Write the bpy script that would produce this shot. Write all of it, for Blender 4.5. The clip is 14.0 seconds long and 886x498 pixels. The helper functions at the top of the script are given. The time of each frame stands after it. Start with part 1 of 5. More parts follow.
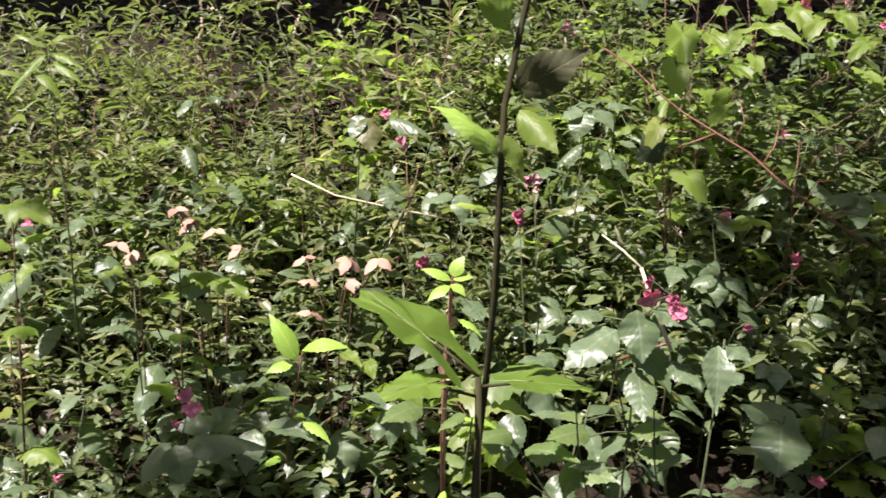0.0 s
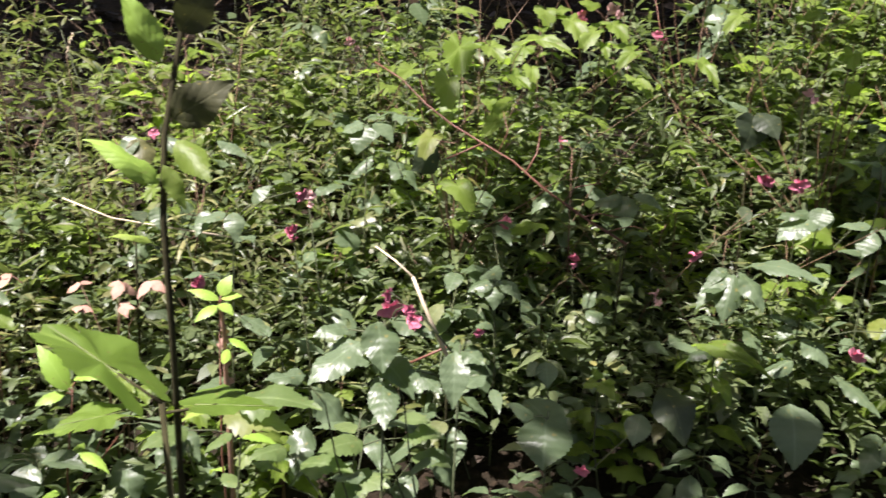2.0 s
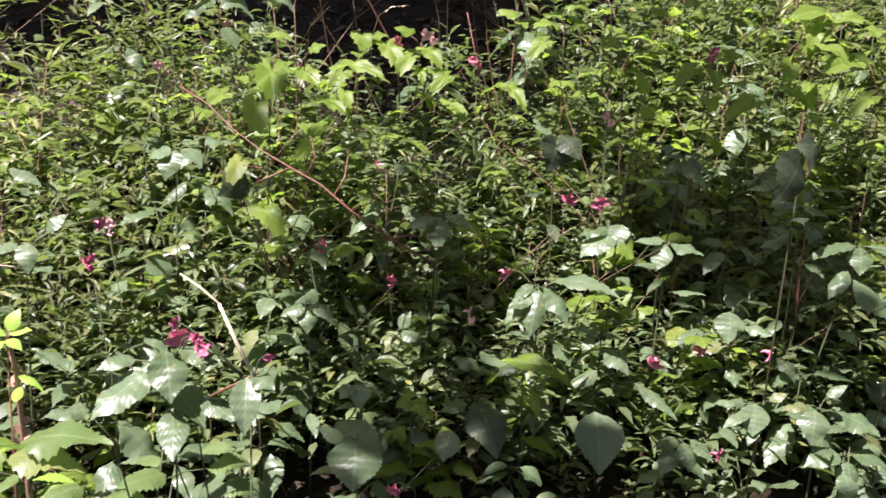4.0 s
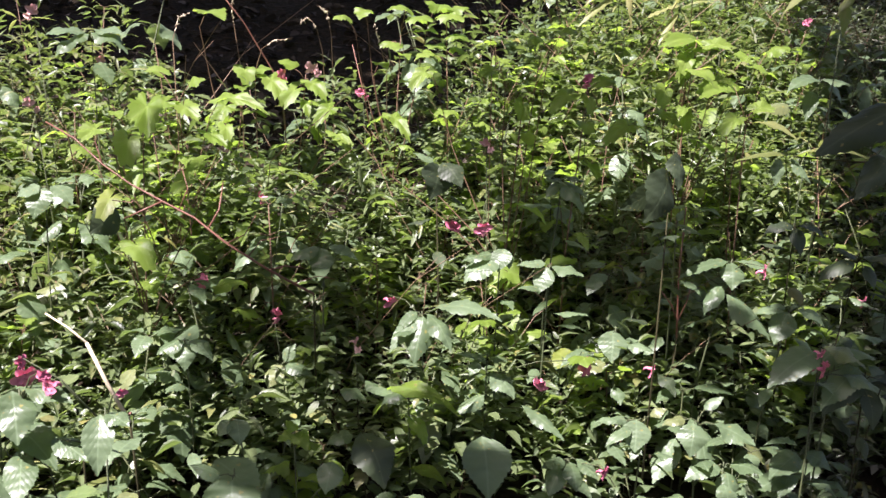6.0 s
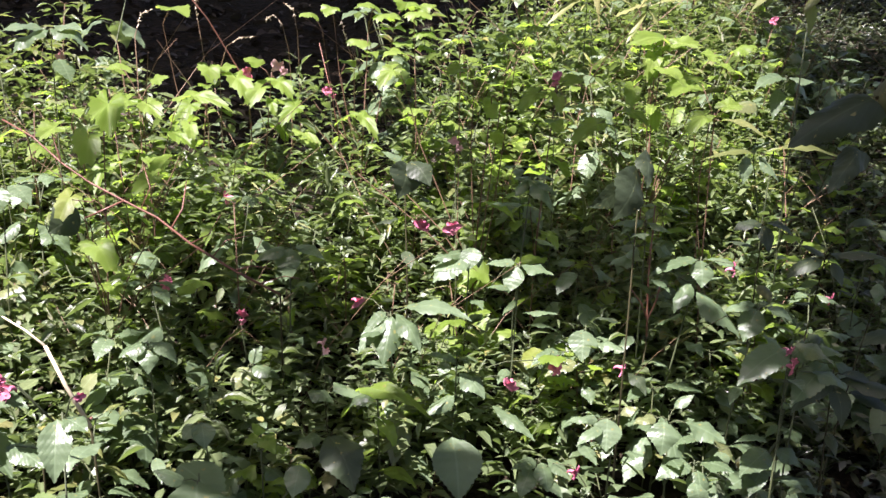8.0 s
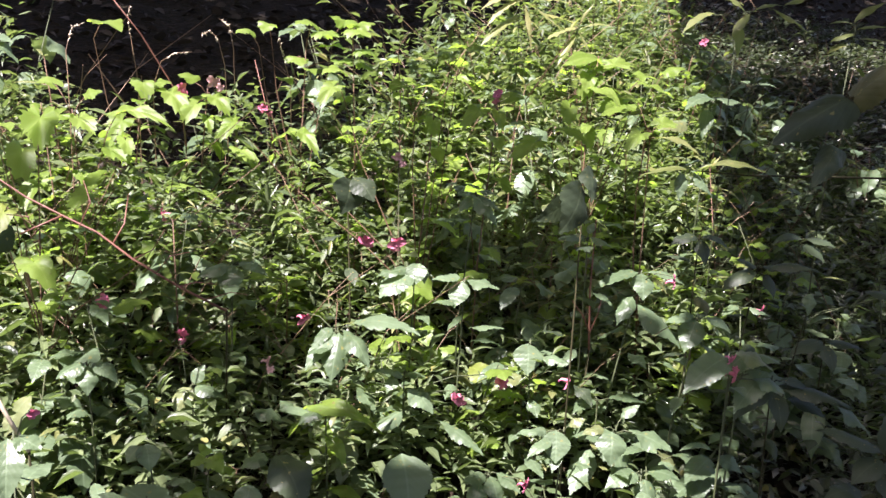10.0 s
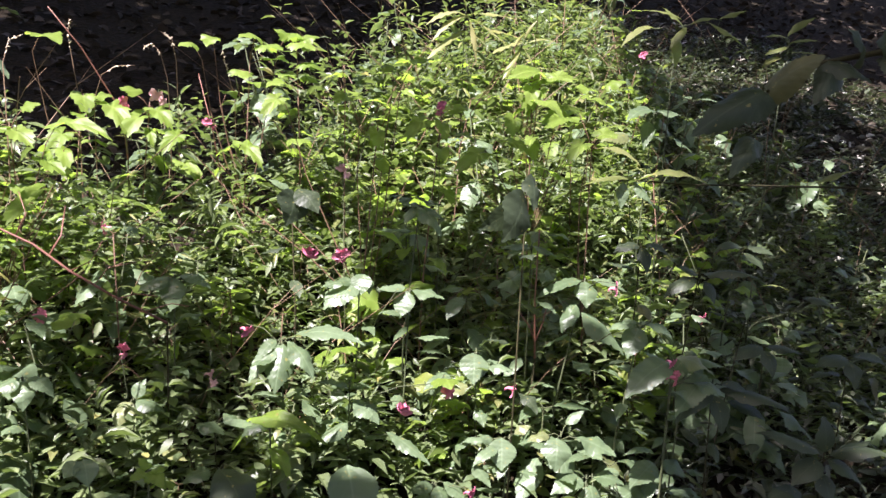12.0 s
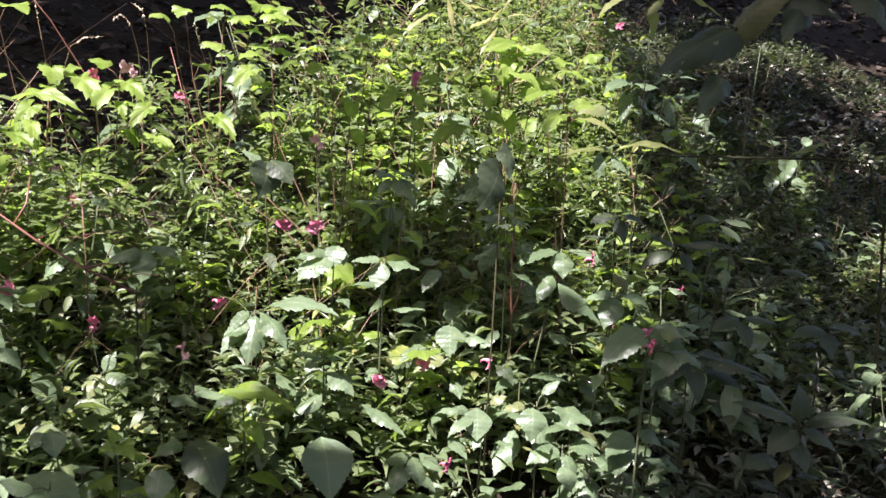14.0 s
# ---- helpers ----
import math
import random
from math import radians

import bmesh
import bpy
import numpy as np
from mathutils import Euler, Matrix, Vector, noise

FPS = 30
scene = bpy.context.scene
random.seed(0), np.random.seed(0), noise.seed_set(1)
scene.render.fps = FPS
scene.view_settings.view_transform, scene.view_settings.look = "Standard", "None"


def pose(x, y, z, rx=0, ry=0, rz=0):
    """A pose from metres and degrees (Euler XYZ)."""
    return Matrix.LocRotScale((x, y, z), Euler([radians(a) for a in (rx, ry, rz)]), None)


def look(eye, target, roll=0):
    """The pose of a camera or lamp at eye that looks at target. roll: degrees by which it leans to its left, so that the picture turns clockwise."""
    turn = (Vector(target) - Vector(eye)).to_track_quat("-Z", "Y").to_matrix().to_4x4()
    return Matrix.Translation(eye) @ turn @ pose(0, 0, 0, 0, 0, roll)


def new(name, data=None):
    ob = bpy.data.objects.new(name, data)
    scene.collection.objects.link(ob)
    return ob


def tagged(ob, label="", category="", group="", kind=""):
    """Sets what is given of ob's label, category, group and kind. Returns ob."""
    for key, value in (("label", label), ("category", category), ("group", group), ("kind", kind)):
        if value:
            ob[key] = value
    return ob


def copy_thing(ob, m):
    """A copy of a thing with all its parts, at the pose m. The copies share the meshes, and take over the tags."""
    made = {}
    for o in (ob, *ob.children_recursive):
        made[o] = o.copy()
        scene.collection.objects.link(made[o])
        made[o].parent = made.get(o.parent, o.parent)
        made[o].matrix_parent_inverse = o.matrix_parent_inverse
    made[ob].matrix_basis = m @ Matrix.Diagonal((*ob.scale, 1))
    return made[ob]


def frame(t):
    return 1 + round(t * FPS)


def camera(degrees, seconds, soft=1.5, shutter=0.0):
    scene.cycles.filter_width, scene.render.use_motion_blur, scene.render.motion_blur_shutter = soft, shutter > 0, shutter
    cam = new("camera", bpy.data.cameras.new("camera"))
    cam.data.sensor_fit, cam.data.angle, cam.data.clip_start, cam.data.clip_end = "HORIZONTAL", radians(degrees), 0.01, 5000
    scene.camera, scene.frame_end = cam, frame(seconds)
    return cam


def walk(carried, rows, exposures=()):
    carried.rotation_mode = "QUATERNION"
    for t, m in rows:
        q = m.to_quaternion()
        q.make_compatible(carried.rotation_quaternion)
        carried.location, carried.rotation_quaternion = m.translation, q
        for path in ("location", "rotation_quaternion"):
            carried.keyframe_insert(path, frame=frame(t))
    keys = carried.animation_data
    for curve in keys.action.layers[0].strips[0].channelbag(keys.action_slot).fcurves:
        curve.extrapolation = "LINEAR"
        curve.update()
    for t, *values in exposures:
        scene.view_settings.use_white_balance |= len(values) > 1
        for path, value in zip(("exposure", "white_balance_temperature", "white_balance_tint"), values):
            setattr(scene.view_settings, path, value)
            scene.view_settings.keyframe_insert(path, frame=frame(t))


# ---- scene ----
cam = camera(52.0, 14.0, shutter=0.5)
EXPOSURE = 2.09
PATH = [
    (0, (0.052, -0.165, 1.587), (0.013, 1.757, 1.035), 1.5),
    (0.5, (0.067, -0.173, 1.603), (0.103, 1.747, 1.044), 1.5),
    (1, (0.105, -0.19, 1.605), (0.207, 1.73, 1.057), 1.4),
    (1.5, (0.18, -0.193, 1.62), (0.345, 1.722, 1.069), 1.0),
    (2, (0.224, -0.194, 1.612), (0.482, 1.716, 1.079), 1.1),
    (2.5, (0.26, -0.221, 1.629), (0.606, 1.677, 1.102), 1.0),
    (3, (0.296, -0.233, 1.634), (0.715, 1.652, 1.114), 1.2),
    (3.5, (0.308, -0.231, 1.629), (0.802, 1.641, 1.125), 1.7),
    (4, (0.315, -0.229, 1.62), (0.881, 1.629, 1.141), 1.8),
    (6.3, (0.41, -0.263, 1.602), (1.148, 1.554, 1.208), 0.8),
    (6.5, (0.416, -0.264, 1.603), (1.155, 1.551, 1.208), 0.8),
    (7, (0.424, -0.261, 1.597), (1.172, 1.552, 1.203), 0.7),
    (7.5, (0.419, -0.25, 1.595), (1.185, 1.554, 1.198), 0.8),
    (10, (0.349, -0.214, 1.567), (1.31, 1.508, 1.235), 1.4),
    (10.5, (0.332, -0.207, 1.561), (1.338, 1.492, 1.246), 1.6),
    (11, (0.325, -0.208, 1.555), (1.363, 1.475, 1.255), 1.6),
    (11.5, (0.343, -0.223, 1.55), (1.388, 1.457, 1.259), 1.3),
    (12, (0.365, -0.233, 1.544), (1.415, 1.445, 1.259), 1.2),
    (12.5, (0.394, -0.25, 1.53), (1.439, 1.433, 1.252), 1.0),
    (13, (0.393, -0.247, 1.528), (1.451, 1.427, 1.243), 1.0),
    (13.5, (0.371, -0.233, 1.529), (1.453, 1.422, 1.226), 1.1),
    (14, (0.389, -0.231, 1.503), (1.469, 1.424, 1.192), 1.1),
]
walk(cam, [(t, look(eye, target, roll)) for t, eye, target, roll in PATH], [(t, EXPOSURE + e, warmth, tint) for t, e, warmth, tint in ((0.0, -0.55, 6320.0, 22.5), (3.0, -0.36, 6170.0, 25.0), (6.5, -0.07, 6050.0, 27.6), (10.0, 0.13, 5990.0, 28.8), (14.0, 0.13, 5990.0, 28.8))])

# ---- light ----
SUN_WAY = Vector((-0.40, -0.20, 0.89)).normalized()   # towards the sun
SUN_POWER, SKY_POWER = 5.0, 0.05
world = bpy.data.worlds.new("sky")
scene.world = world
world.use_nodes = True
sky = world.node_tree.nodes.new("ShaderNodeTexSky")
sky.sky_type = "NISHITA"
sky.sun_disc = False
sky.dust_density, sky.ozone_density = 5.0, 0.4   # a hazy summer sky
sky.sun_elevation = math.asin(SUN_WAY.z)
sky.sun_rotation = math.atan2(SUN_WAY.x, SUN_WAY.y)
world.node_tree.nodes["Background"].inputs["Strength"].default_value = SKY_POWER
world.node_tree.links.new(sky.outputs["Color"], world.node_tree.nodes["Background"].inputs["Color"])
sun_data = bpy.data.lights.new("sun", "SUN")
sun_data.energy, sun_data.angle, sun_data.color = SUN_POWER, radians(0.5), (1.0, 0.95, 0.87)
sun = new("sun", sun_data)
sun.matrix_world = look((0, 0, 12), Vector((0, 0, 12)) - SUN_WAY)

# ---- materials ----


def shader(name):
    m = bpy.data.materials.new(name)
    m.use_nodes = True
    nt = m.node_tree
    return m, nt, nt.nodes, nt.links, nt.nodes["Principled BSDF"]


def mixed(nt, fac, a, b, mode="MIX"):
    n = nt.nodes.new("ShaderNodeMix")
    n.data_type, n.blend_type = "RGBA", mode
    for sock, v in ((n.inputs["Factor"], fac), (n.inputs[6], a), (n.inputs[7], b)):
        if isinstance(v, (int, float)):
            sock.default_value = v
        elif isinstance(v, tuple):
            sock.default_value = (*v, 1.0)
        else:
            nt.links.new(v, sock)
    return n.outputs[2]


def math_node(nt, op, a, b=0.0, c=0.0):
    n = nt.nodes.new("ShaderNodeMath")
    n.operation = op
    for sock, v in zip(n.inputs, (a, b, c)):
        if isinstance(v, (int, float)):
            sock.default_value = v
        else:
            nt.links.new(v, sock)
    return n.outputs[0]


def ramp(nt, src, *stops):
    n = nt.nodes.new("ShaderNodeValToRGB")
    while len(n.color_ramp.elements) < len(stops):
        n.color_ramp.elements.new(0.5)
    for e, (p, col) in zip(n.color_ramp.elements, stops):
        e.position, e.color = p, (*col, 1.0)
    nt.links.new(src, n.inputs["Fac"])
    return n.outputs["Color"]


def noise_tex(nt, scale, detail=3.0):
    co = nt.nodes.new("ShaderNodeTexCoord")
    n = nt.nodes.new("ShaderNodeTexNoise")
    n.inputs["Scale"].default_value, n.inputs["Detail"].default_value = scale, detail
    nt.links.new(co.outputs["Object"], n.inputs["Vector"])
    return n.outputs["Fac"]


def leaf_material(name, dark, light, glow, gloss=0.42, through_share=0.42, island=False, veins=7.0, sick=(0.25, 0.22, 0.06), spots=0.62):
    """A living leaf: veined, glossy above, letting light through."""
    m, nt, nodes, links, bsdf = shader(name)
    if island:
        rnd = nodes.new("ShaderNodeNewGeometry").outputs["Random Per Island"]
    else:
        rnd = nodes.new("ShaderNodeObjectInfo").outputs["Random"]
    uv = nodes.new("ShaderNodeUVMap")
    sep = nodes.new("ShaderNodeSeparateXYZ")
    links.new(uv.outputs["UV"], sep.inputs[0])
    side = math_node(nt, "ABSOLUTE", math_node(nt, "SUBTRACT", sep.outputs["X"], 0.5))
    run = math_node(nt, "SUBTRACT", sep.outputs["Y"], math_node(nt, "MULTIPLY", side, 0.9))
    wave = math_node(nt, "ABSOLUTE", math_node(nt, "SINE", math_node(nt, "MULTIPLY", run, veins * 3.14159)))
    vein = math_node(nt, "SUBTRACT", 1.0, math_node(nt, "MINIMUM", 1.0, math_node(nt, "MULTIPLY", wave, 5.0)))
    rib = math_node(nt, "SUBTRACT", 1.0, math_node(nt, "MINIMUM", 1.0, math_node(nt, "MULTIPLY", side, 28.0)))
    line = math_node(nt, "MAXIMUM", math_node(nt, "MULTIPLY", vein, 0.30), rib)
    base = mixed(nt, rnd, dark, light)
    base = mixed(nt, math_node(nt, "MULTIPLY", math_node(nt, "GREATER_THAN", math_node(nt, "FRACT", math_node(nt, "MULTIPLY", rnd, 7.31)), 0.955), 0.45), base, sick)
    blotch = noise_tex(nt, 3.2, 4.0)
    base = mixed(nt, math_node(nt, "MULTIPLY", blotch, 0.7), base, tuple(c * 0.72 for c in dark))
    spot = math_node(nt, "GREATER_THAN", noise_tex(nt, 9.0, 2.0), spots + 0.08)
    base = mixed(nt, math_node(nt, "MULTIPLY", spot, 0.7), base, sick)
    base = mixed(nt, math_node(nt, "MULTIPLY", line, 0.35), base, tuple(min(1, c * 1.6 + 0.02) for c in light))
    links.new(base, bsdf.inputs["Base Color"])
    bsdf.inputs["Roughness"].default_value = gloss
    bsdf.inputs["Specular IOR Level"].default_value = 0.42
    bump = nodes.new("ShaderNodeBump")
    bump.inputs["Strength"].default_value, bump.inputs["Distance"].default_value = 0.14, 0.003
    rel = math_node(nt, "SUBTRACT", math_node(nt, "MULTIPLY", wave, 0.5), math_node(nt, "MULTIPLY", rib, 0.6))
    links.new(math_node(nt, "ADD", rel, math_node(nt, "MULTIPLY", noise_tex(nt, 18.0), 0.6)), bump.inputs["Height"])
    links.new(bump.outputs[0], bsdf.inputs["Normal"])
    tr = nodes.new("ShaderNodeBsdfTranslucent")
    tcol = mixed(nt, math_node(nt, "MULTIPLY", rnd, 0.6), glow, tuple(c * 0.55 for c in glow))
    tcol = mixed(nt, math_node(nt, "MULTIPLY", line, 0.35), tcol, tuple(c * 0.5 for c in glow))
    tcol = mixed(nt, math_node(nt, "MULTIPLY", spot, 0.7), tcol, sick)
    links.new(tcol, tr.inputs["Color"])
    mix = nodes.new("ShaderNodeMixShader")
    mix.inputs[0].default_value = through_share
    links.new(bsdf.outputs[0], mix.inputs[1])
    links.new(tr.outputs[0], mix.inputs[2])
    links.new(mix.outputs[0], nodes["Material Output"].inputs["Surface"])
    return m


def plain_material(name, a, b, rough=0.7, scale=40.0, bump=0.3, per="object", shine=0.5):
    m, nt, nodes, links, bsdf = shader(name)
    if per == "island":
        rnd = nodes.new("ShaderNodeNewGeometry").outputs["Random Per Island"]
    else:
        rnd = nodes.new("ShaderNodeObjectInfo").outputs["Random"]
    n1 = noise_tex(nt, scale, 5.0)
    fac = math_node(nt, "ADD", math_node(nt, "MULTIPLY", n1, 0.7), math_node(nt, "MULTIPLY", rnd, 0.4))
    links.new(mixed(nt, fac, a, b), bsdf.inputs["Base Color"])
    bsdf.inputs["Roughness"].default_value = rough
    bsdf.inputs["Specular IOR Level"].default_value = shine
    bp = nodes.new("ShaderNodeBump")
    bp.inputs["Strength"].default_value, bp.inputs["Distance"].default_value = bump, 0.004
    links.new(n1, bp.inputs["Height"])
    links.new(bp.outputs[0], bsdf.inputs["Normal"])
    return m


BALSAM = leaf_material("balsam_leaf", (0.078, 0.116, 0.054), (0.148, 0.204, 0.110), (0.26, 0.38, 0.09), 0.38, 0.29)
LIME = leaf_material("vine_leaf", (0.12, 0.18, 0.024), (0.19, 0.26, 0.05), (0.42, 0.64, 0.07), 0.48, 0.46, veins=5)
FRESH = leaf_material("fresh_leaf", (0.23, 0.39, 0.05), (0.31, 0.46, 0.09), (0.52, 0.74, 0.09), 0.45, 0.32, veins=6)
MID = leaf_material("toothed_leaf", (0.10, 0.15, 0.045), (0.16, 0.215, 0.08), (0.30, 0.48, 0.08), 0.44, 0.32, veins=7)
# dark olive copy for sapling leaves turned away from the sun
UNLIT = leaf_material("unlit_leaf", (0.055, 0.06, 0.024), (0.085, 0.088, 0.038), (0.12, 0.14, 0.04), 0.6, 0.2, veins=5)
MAPLE = leaf_material("maple_leaf", (0.11, 0.185, 0.024), (0.165, 0.245, 0.04), (0.34, 0.54, 0.06), 0.48, 0.40, veins=5)
NARROW = leaf_material("narrow_leaf", (0.105, 0.125, 0.035), (0.19, 0.20, 0.07), (0.34, 0.44, 0.08), 0.50, 0.38, veins=8)
PALE_GREEN = leaf_material("pale_green_leaf", (0.20, 0.22, 0.07), (0.32, 0.30, 0.14), (0.42, 0.50, 0.12), 0.45, 0.36, veins=8)
SMALL = leaf_material("small_leaf", (0.074, 0.108, 0.046), (0.135, 0.180, 0.085), (0.26, 0.38, 0.07), 0.46, 0.32, veins=6)
UNDER = leaf_material("undergrowth_leaf", (0.046, 0.068, 0.027), (0.175, 0.215, 0.092), (0.26, 0.38, 0.08), 0.38, 0.28, island=True, veins=5)
OLIVE = leaf_material("olive_undergrowth_leaf", (0.055, 0.066, 0.024), (0.185, 0.195, 0.075), (0.29, 0.40, 0.08), 0.48, 0.32, island=True, veins=5)
# leaf green lowered to near black: the shade is in the base colour
SHADED_LEAF = leaf_material("shaded_leaf", (0.026, 0.038, 0.017), (0.056, 0.078, 0.034), (0.10, 0.16, 0.04), 0.52, 0.2, veins=6)
# undergrowth green dimmed in its base colour for the shaded floor
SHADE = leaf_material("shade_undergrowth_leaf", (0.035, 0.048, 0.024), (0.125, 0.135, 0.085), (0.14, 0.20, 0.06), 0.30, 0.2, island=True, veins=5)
CROWN = leaf_material("crown_leaf", (0.04, 0.08, 0.02), (0.07, 0.12, 0.03), (0.10, 0.18, 0.03), 0.45, 0.25, island=True, veins=5)
GREEN_STEM = plain_material("green_stem", (0.034, 0.05, 0.018), (0.075, 0.085, 0.03), 0.7, 60)
RED_STEM = plain_material("red_stem", (0.11, 0.038, 0.026), (0.19, 0.085, 0.05), 0.55, 50)
VINE_STEM = plain_material("vine_stem", (0.085, 0.038, 0.022), (0.13, 0.08, 0.036), 0.7, 50)
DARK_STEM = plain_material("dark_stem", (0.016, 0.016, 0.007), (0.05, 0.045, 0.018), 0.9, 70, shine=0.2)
STRAW = plain_material("straw", (0.52, 0.42, 0.28), (0.66, 0.56, 0.40), 0.6, 45)
BARK = plain_material("bark", (0.035, 0.028, 0.02), (0.09, 0.07, 0.05), 0.9, 9, 0.9)
PINK = plain_material("balsam_petal", (0.33, 0.03, 0.09), (0.68, 0.25, 0.33), 0.6, 3.5)
PALE_PINK = plain_material("faded_petal", (0.55, 0.28, 0.30), (0.72, 0.46, 0.42), 0.6, 60)
DRY_LEAF = plain_material("dry_leaf", (0.25, 0.125, 0.085), (0.39, 0.24, 0.17), 0.65, 30)
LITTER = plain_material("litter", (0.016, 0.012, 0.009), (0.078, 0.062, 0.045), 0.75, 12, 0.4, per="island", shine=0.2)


def soil_material():
    m, nt, nodes, links, bsdf = shader("woodland_soil")
    big, fine = noise_tex(nt, 2.0, 6.0), noise_tex(nt, 38.0, 8.0)
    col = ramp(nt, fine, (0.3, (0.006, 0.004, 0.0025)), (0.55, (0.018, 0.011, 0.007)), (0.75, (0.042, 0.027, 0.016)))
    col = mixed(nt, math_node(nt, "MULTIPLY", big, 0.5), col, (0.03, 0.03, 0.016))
    links.new(col, bsdf.inputs["Base Color"])
    bsdf.inputs["Roughness"].default_value = 0.95
    bsdf.inputs["Specular IOR Level"].default_value = 0.12
    bp = nodes.new("ShaderNodeBump")
    bp.inputs["Strength"].default_value, bp.inputs["Distance"].default_value = 0.9, 0.03
    links.new(math_node(nt, "ADD", fine, big), bp.inputs["Height"])
    links.new(bp.outputs[0], bsdf.inputs["Normal"])
    return m


SOIL = soil_material()
PALE_LITTER = plain_material("pale_litter", (0.10, 0.10, 0.06), (0.42, 0.40, 0.33), 0.38, 14, 0.3, per="island")
STALK = plain_material("bare_stalk", (0.08, 0.032, 0.02), (0.24, 0.17, 0.09), 0.7, 30, per="island")

# ---- ground ----


def along(x, y):
    return 0.15 * x + 0.99 * y


def ground_z(x, y):
    """Flat by the path, then a bank that climbs away from it."""
    s = along(x, y)
    rise = 0.43 * (0.5 * (s - 0.4) + 0.5 * math.sqrt((s - 0.4) ** 2 + 0.15))
    rough = 0.05 * noise.noise((x * 0.9, y * 0.9, 0)) + 0.02 * noise.noise((x * 4, y * 4, 3))
    return rise + rough


def mesh_object(name, bm, material, parent=None, label=""):
    me = bpy.data.meshes.new(name)
    bm.to_mesh(me)
    bm.free()
    for p in me.polygons:
        p.use_smooth = True
    me.materials.append(material)
    ob = new(name, me)
    if parent:
        ob.parent = parent
    if label:
        ob["label"] = label
    return ob


def part(name, bm, material, parent, label=""):
    return mesh_object(name, bm, material, parent, label)


def axis_steps():
    near = [i * 0.08 - 4 for i in range(126)]
    out = [6 * 1.32 ** k for k in range(1, 22)]
    return [-v - 0 for v in reversed(out)] + near + [v + 0.1 for v in out]


def build_ground():
    xs, ys = axis_steps(), axis_steps()
    verts = [(x, y, ground_z(x, y)) for y in ys for x in xs]
    n = len(xs)
    faces = [(j * n + i, j * n + i + 1, (j + 1) * n + i + 1, (j + 1) * n + i) for j in range(len(ys) - 1) for i in range(n - 1)]
    me = bpy.data.meshes.new("ground")
    me.from_pydata(verts, [], faces)
    me.polygons.foreach_set("use_smooth", [True] * len(faces))
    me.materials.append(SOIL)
    tagged(new("ground", me), "dark brown woodland soil on a bank climbing away", "ground", kind="structure")


build_ground()

# ---- where the sun gets through ----


def right_of_edge(x, y):
    """Metres beyond the line where the dense growth ends and the wood's bare floor begins."""
    wob = 0.24 * noise.noise((x * 1.5, y * 1.5, 21)) + 0.12 * noise.noise((x * 5, y * 5, 22))
    return (x - 1.88) * 0.868 - (y - 1.05) * 0.496 + wob - 0.26 * max(0.0, min(1.0, (y - 1.55) / 0.6))


def back_edge(x):
    """How far up the bank the growth reaches."""
    return 3.05 + 0.3 * math.exp(-((x - 0.42) / 0.3) ** 2) - 0.35 * math.exp(-((x - 1.15) / 0.42) ** 2) + 0.65 / (1 + math.exp(-(x - 2.05) * 6)) + 0.8 / (1 + math.exp(-(x - 3.2) * 4)) + 0.18 * noise.noise((x * 1.7, 0.3, 5))


def growth_edge(x, y):
    """Below zero inside the dense growth."""
    wob = 0.14 * noise.noise((x * 1.9, y * 1.9, 11)) + 0.07 * noise.noise((x * 6, y * 6, 12))
    return max(right_of_edge(x, y), along(x, y) - back_edge(x), 0.95 - along(x, y), -3.2 - x) + wob


def shade_edge(x, y):
    """Above zero where the wood keeps the bank in shade."""
    wob = 0.16 * noise.noise((x * 1.3, y * 1.3, 7)) + 0.08 * noise.noise((x * 4, y * 4, 9))
    # spots inside the sunlit growth that added crown leaves are to darken
    shade_spots = max(0.28 - math.hypot((x - 0.64) / 0.9, (y - 1.62) / 1.2), 0.3 - math.hypot((x + 0.5) / 1.2, y - 1.3), 0.16 - math.hypot(x - 1.74, (y - 1.8) / 1.2), 0.52 - math.hypot(x - 1.52, y - 0.48))
    return max(shade_spots, right_of_edge(x, y) - 0.12, along(x, y) - back_edge(x) - 0.3, -2.6 - x, 0.15 - along(x, y)) + wob


# ---- leaf shapes ----


def outline(kind, u):
    """Half width of a leaf at u of its length, with 1 at its widest."""
    if kind == "ovate":
        return math.sin(math.pi * u ** 0.78) ** 0.9 * (1 - 0.34 * u ** 3) * 1.04
    if kind == "lance":
        return math.sin(math.pi * u ** 0.82) ** 1.1
    if kind == "heart":
        return (math.sin(math.pi * (0.12 + 0.88 * u) ** 0.6)) ** 0.8
    return math.sin(math.pi * u)


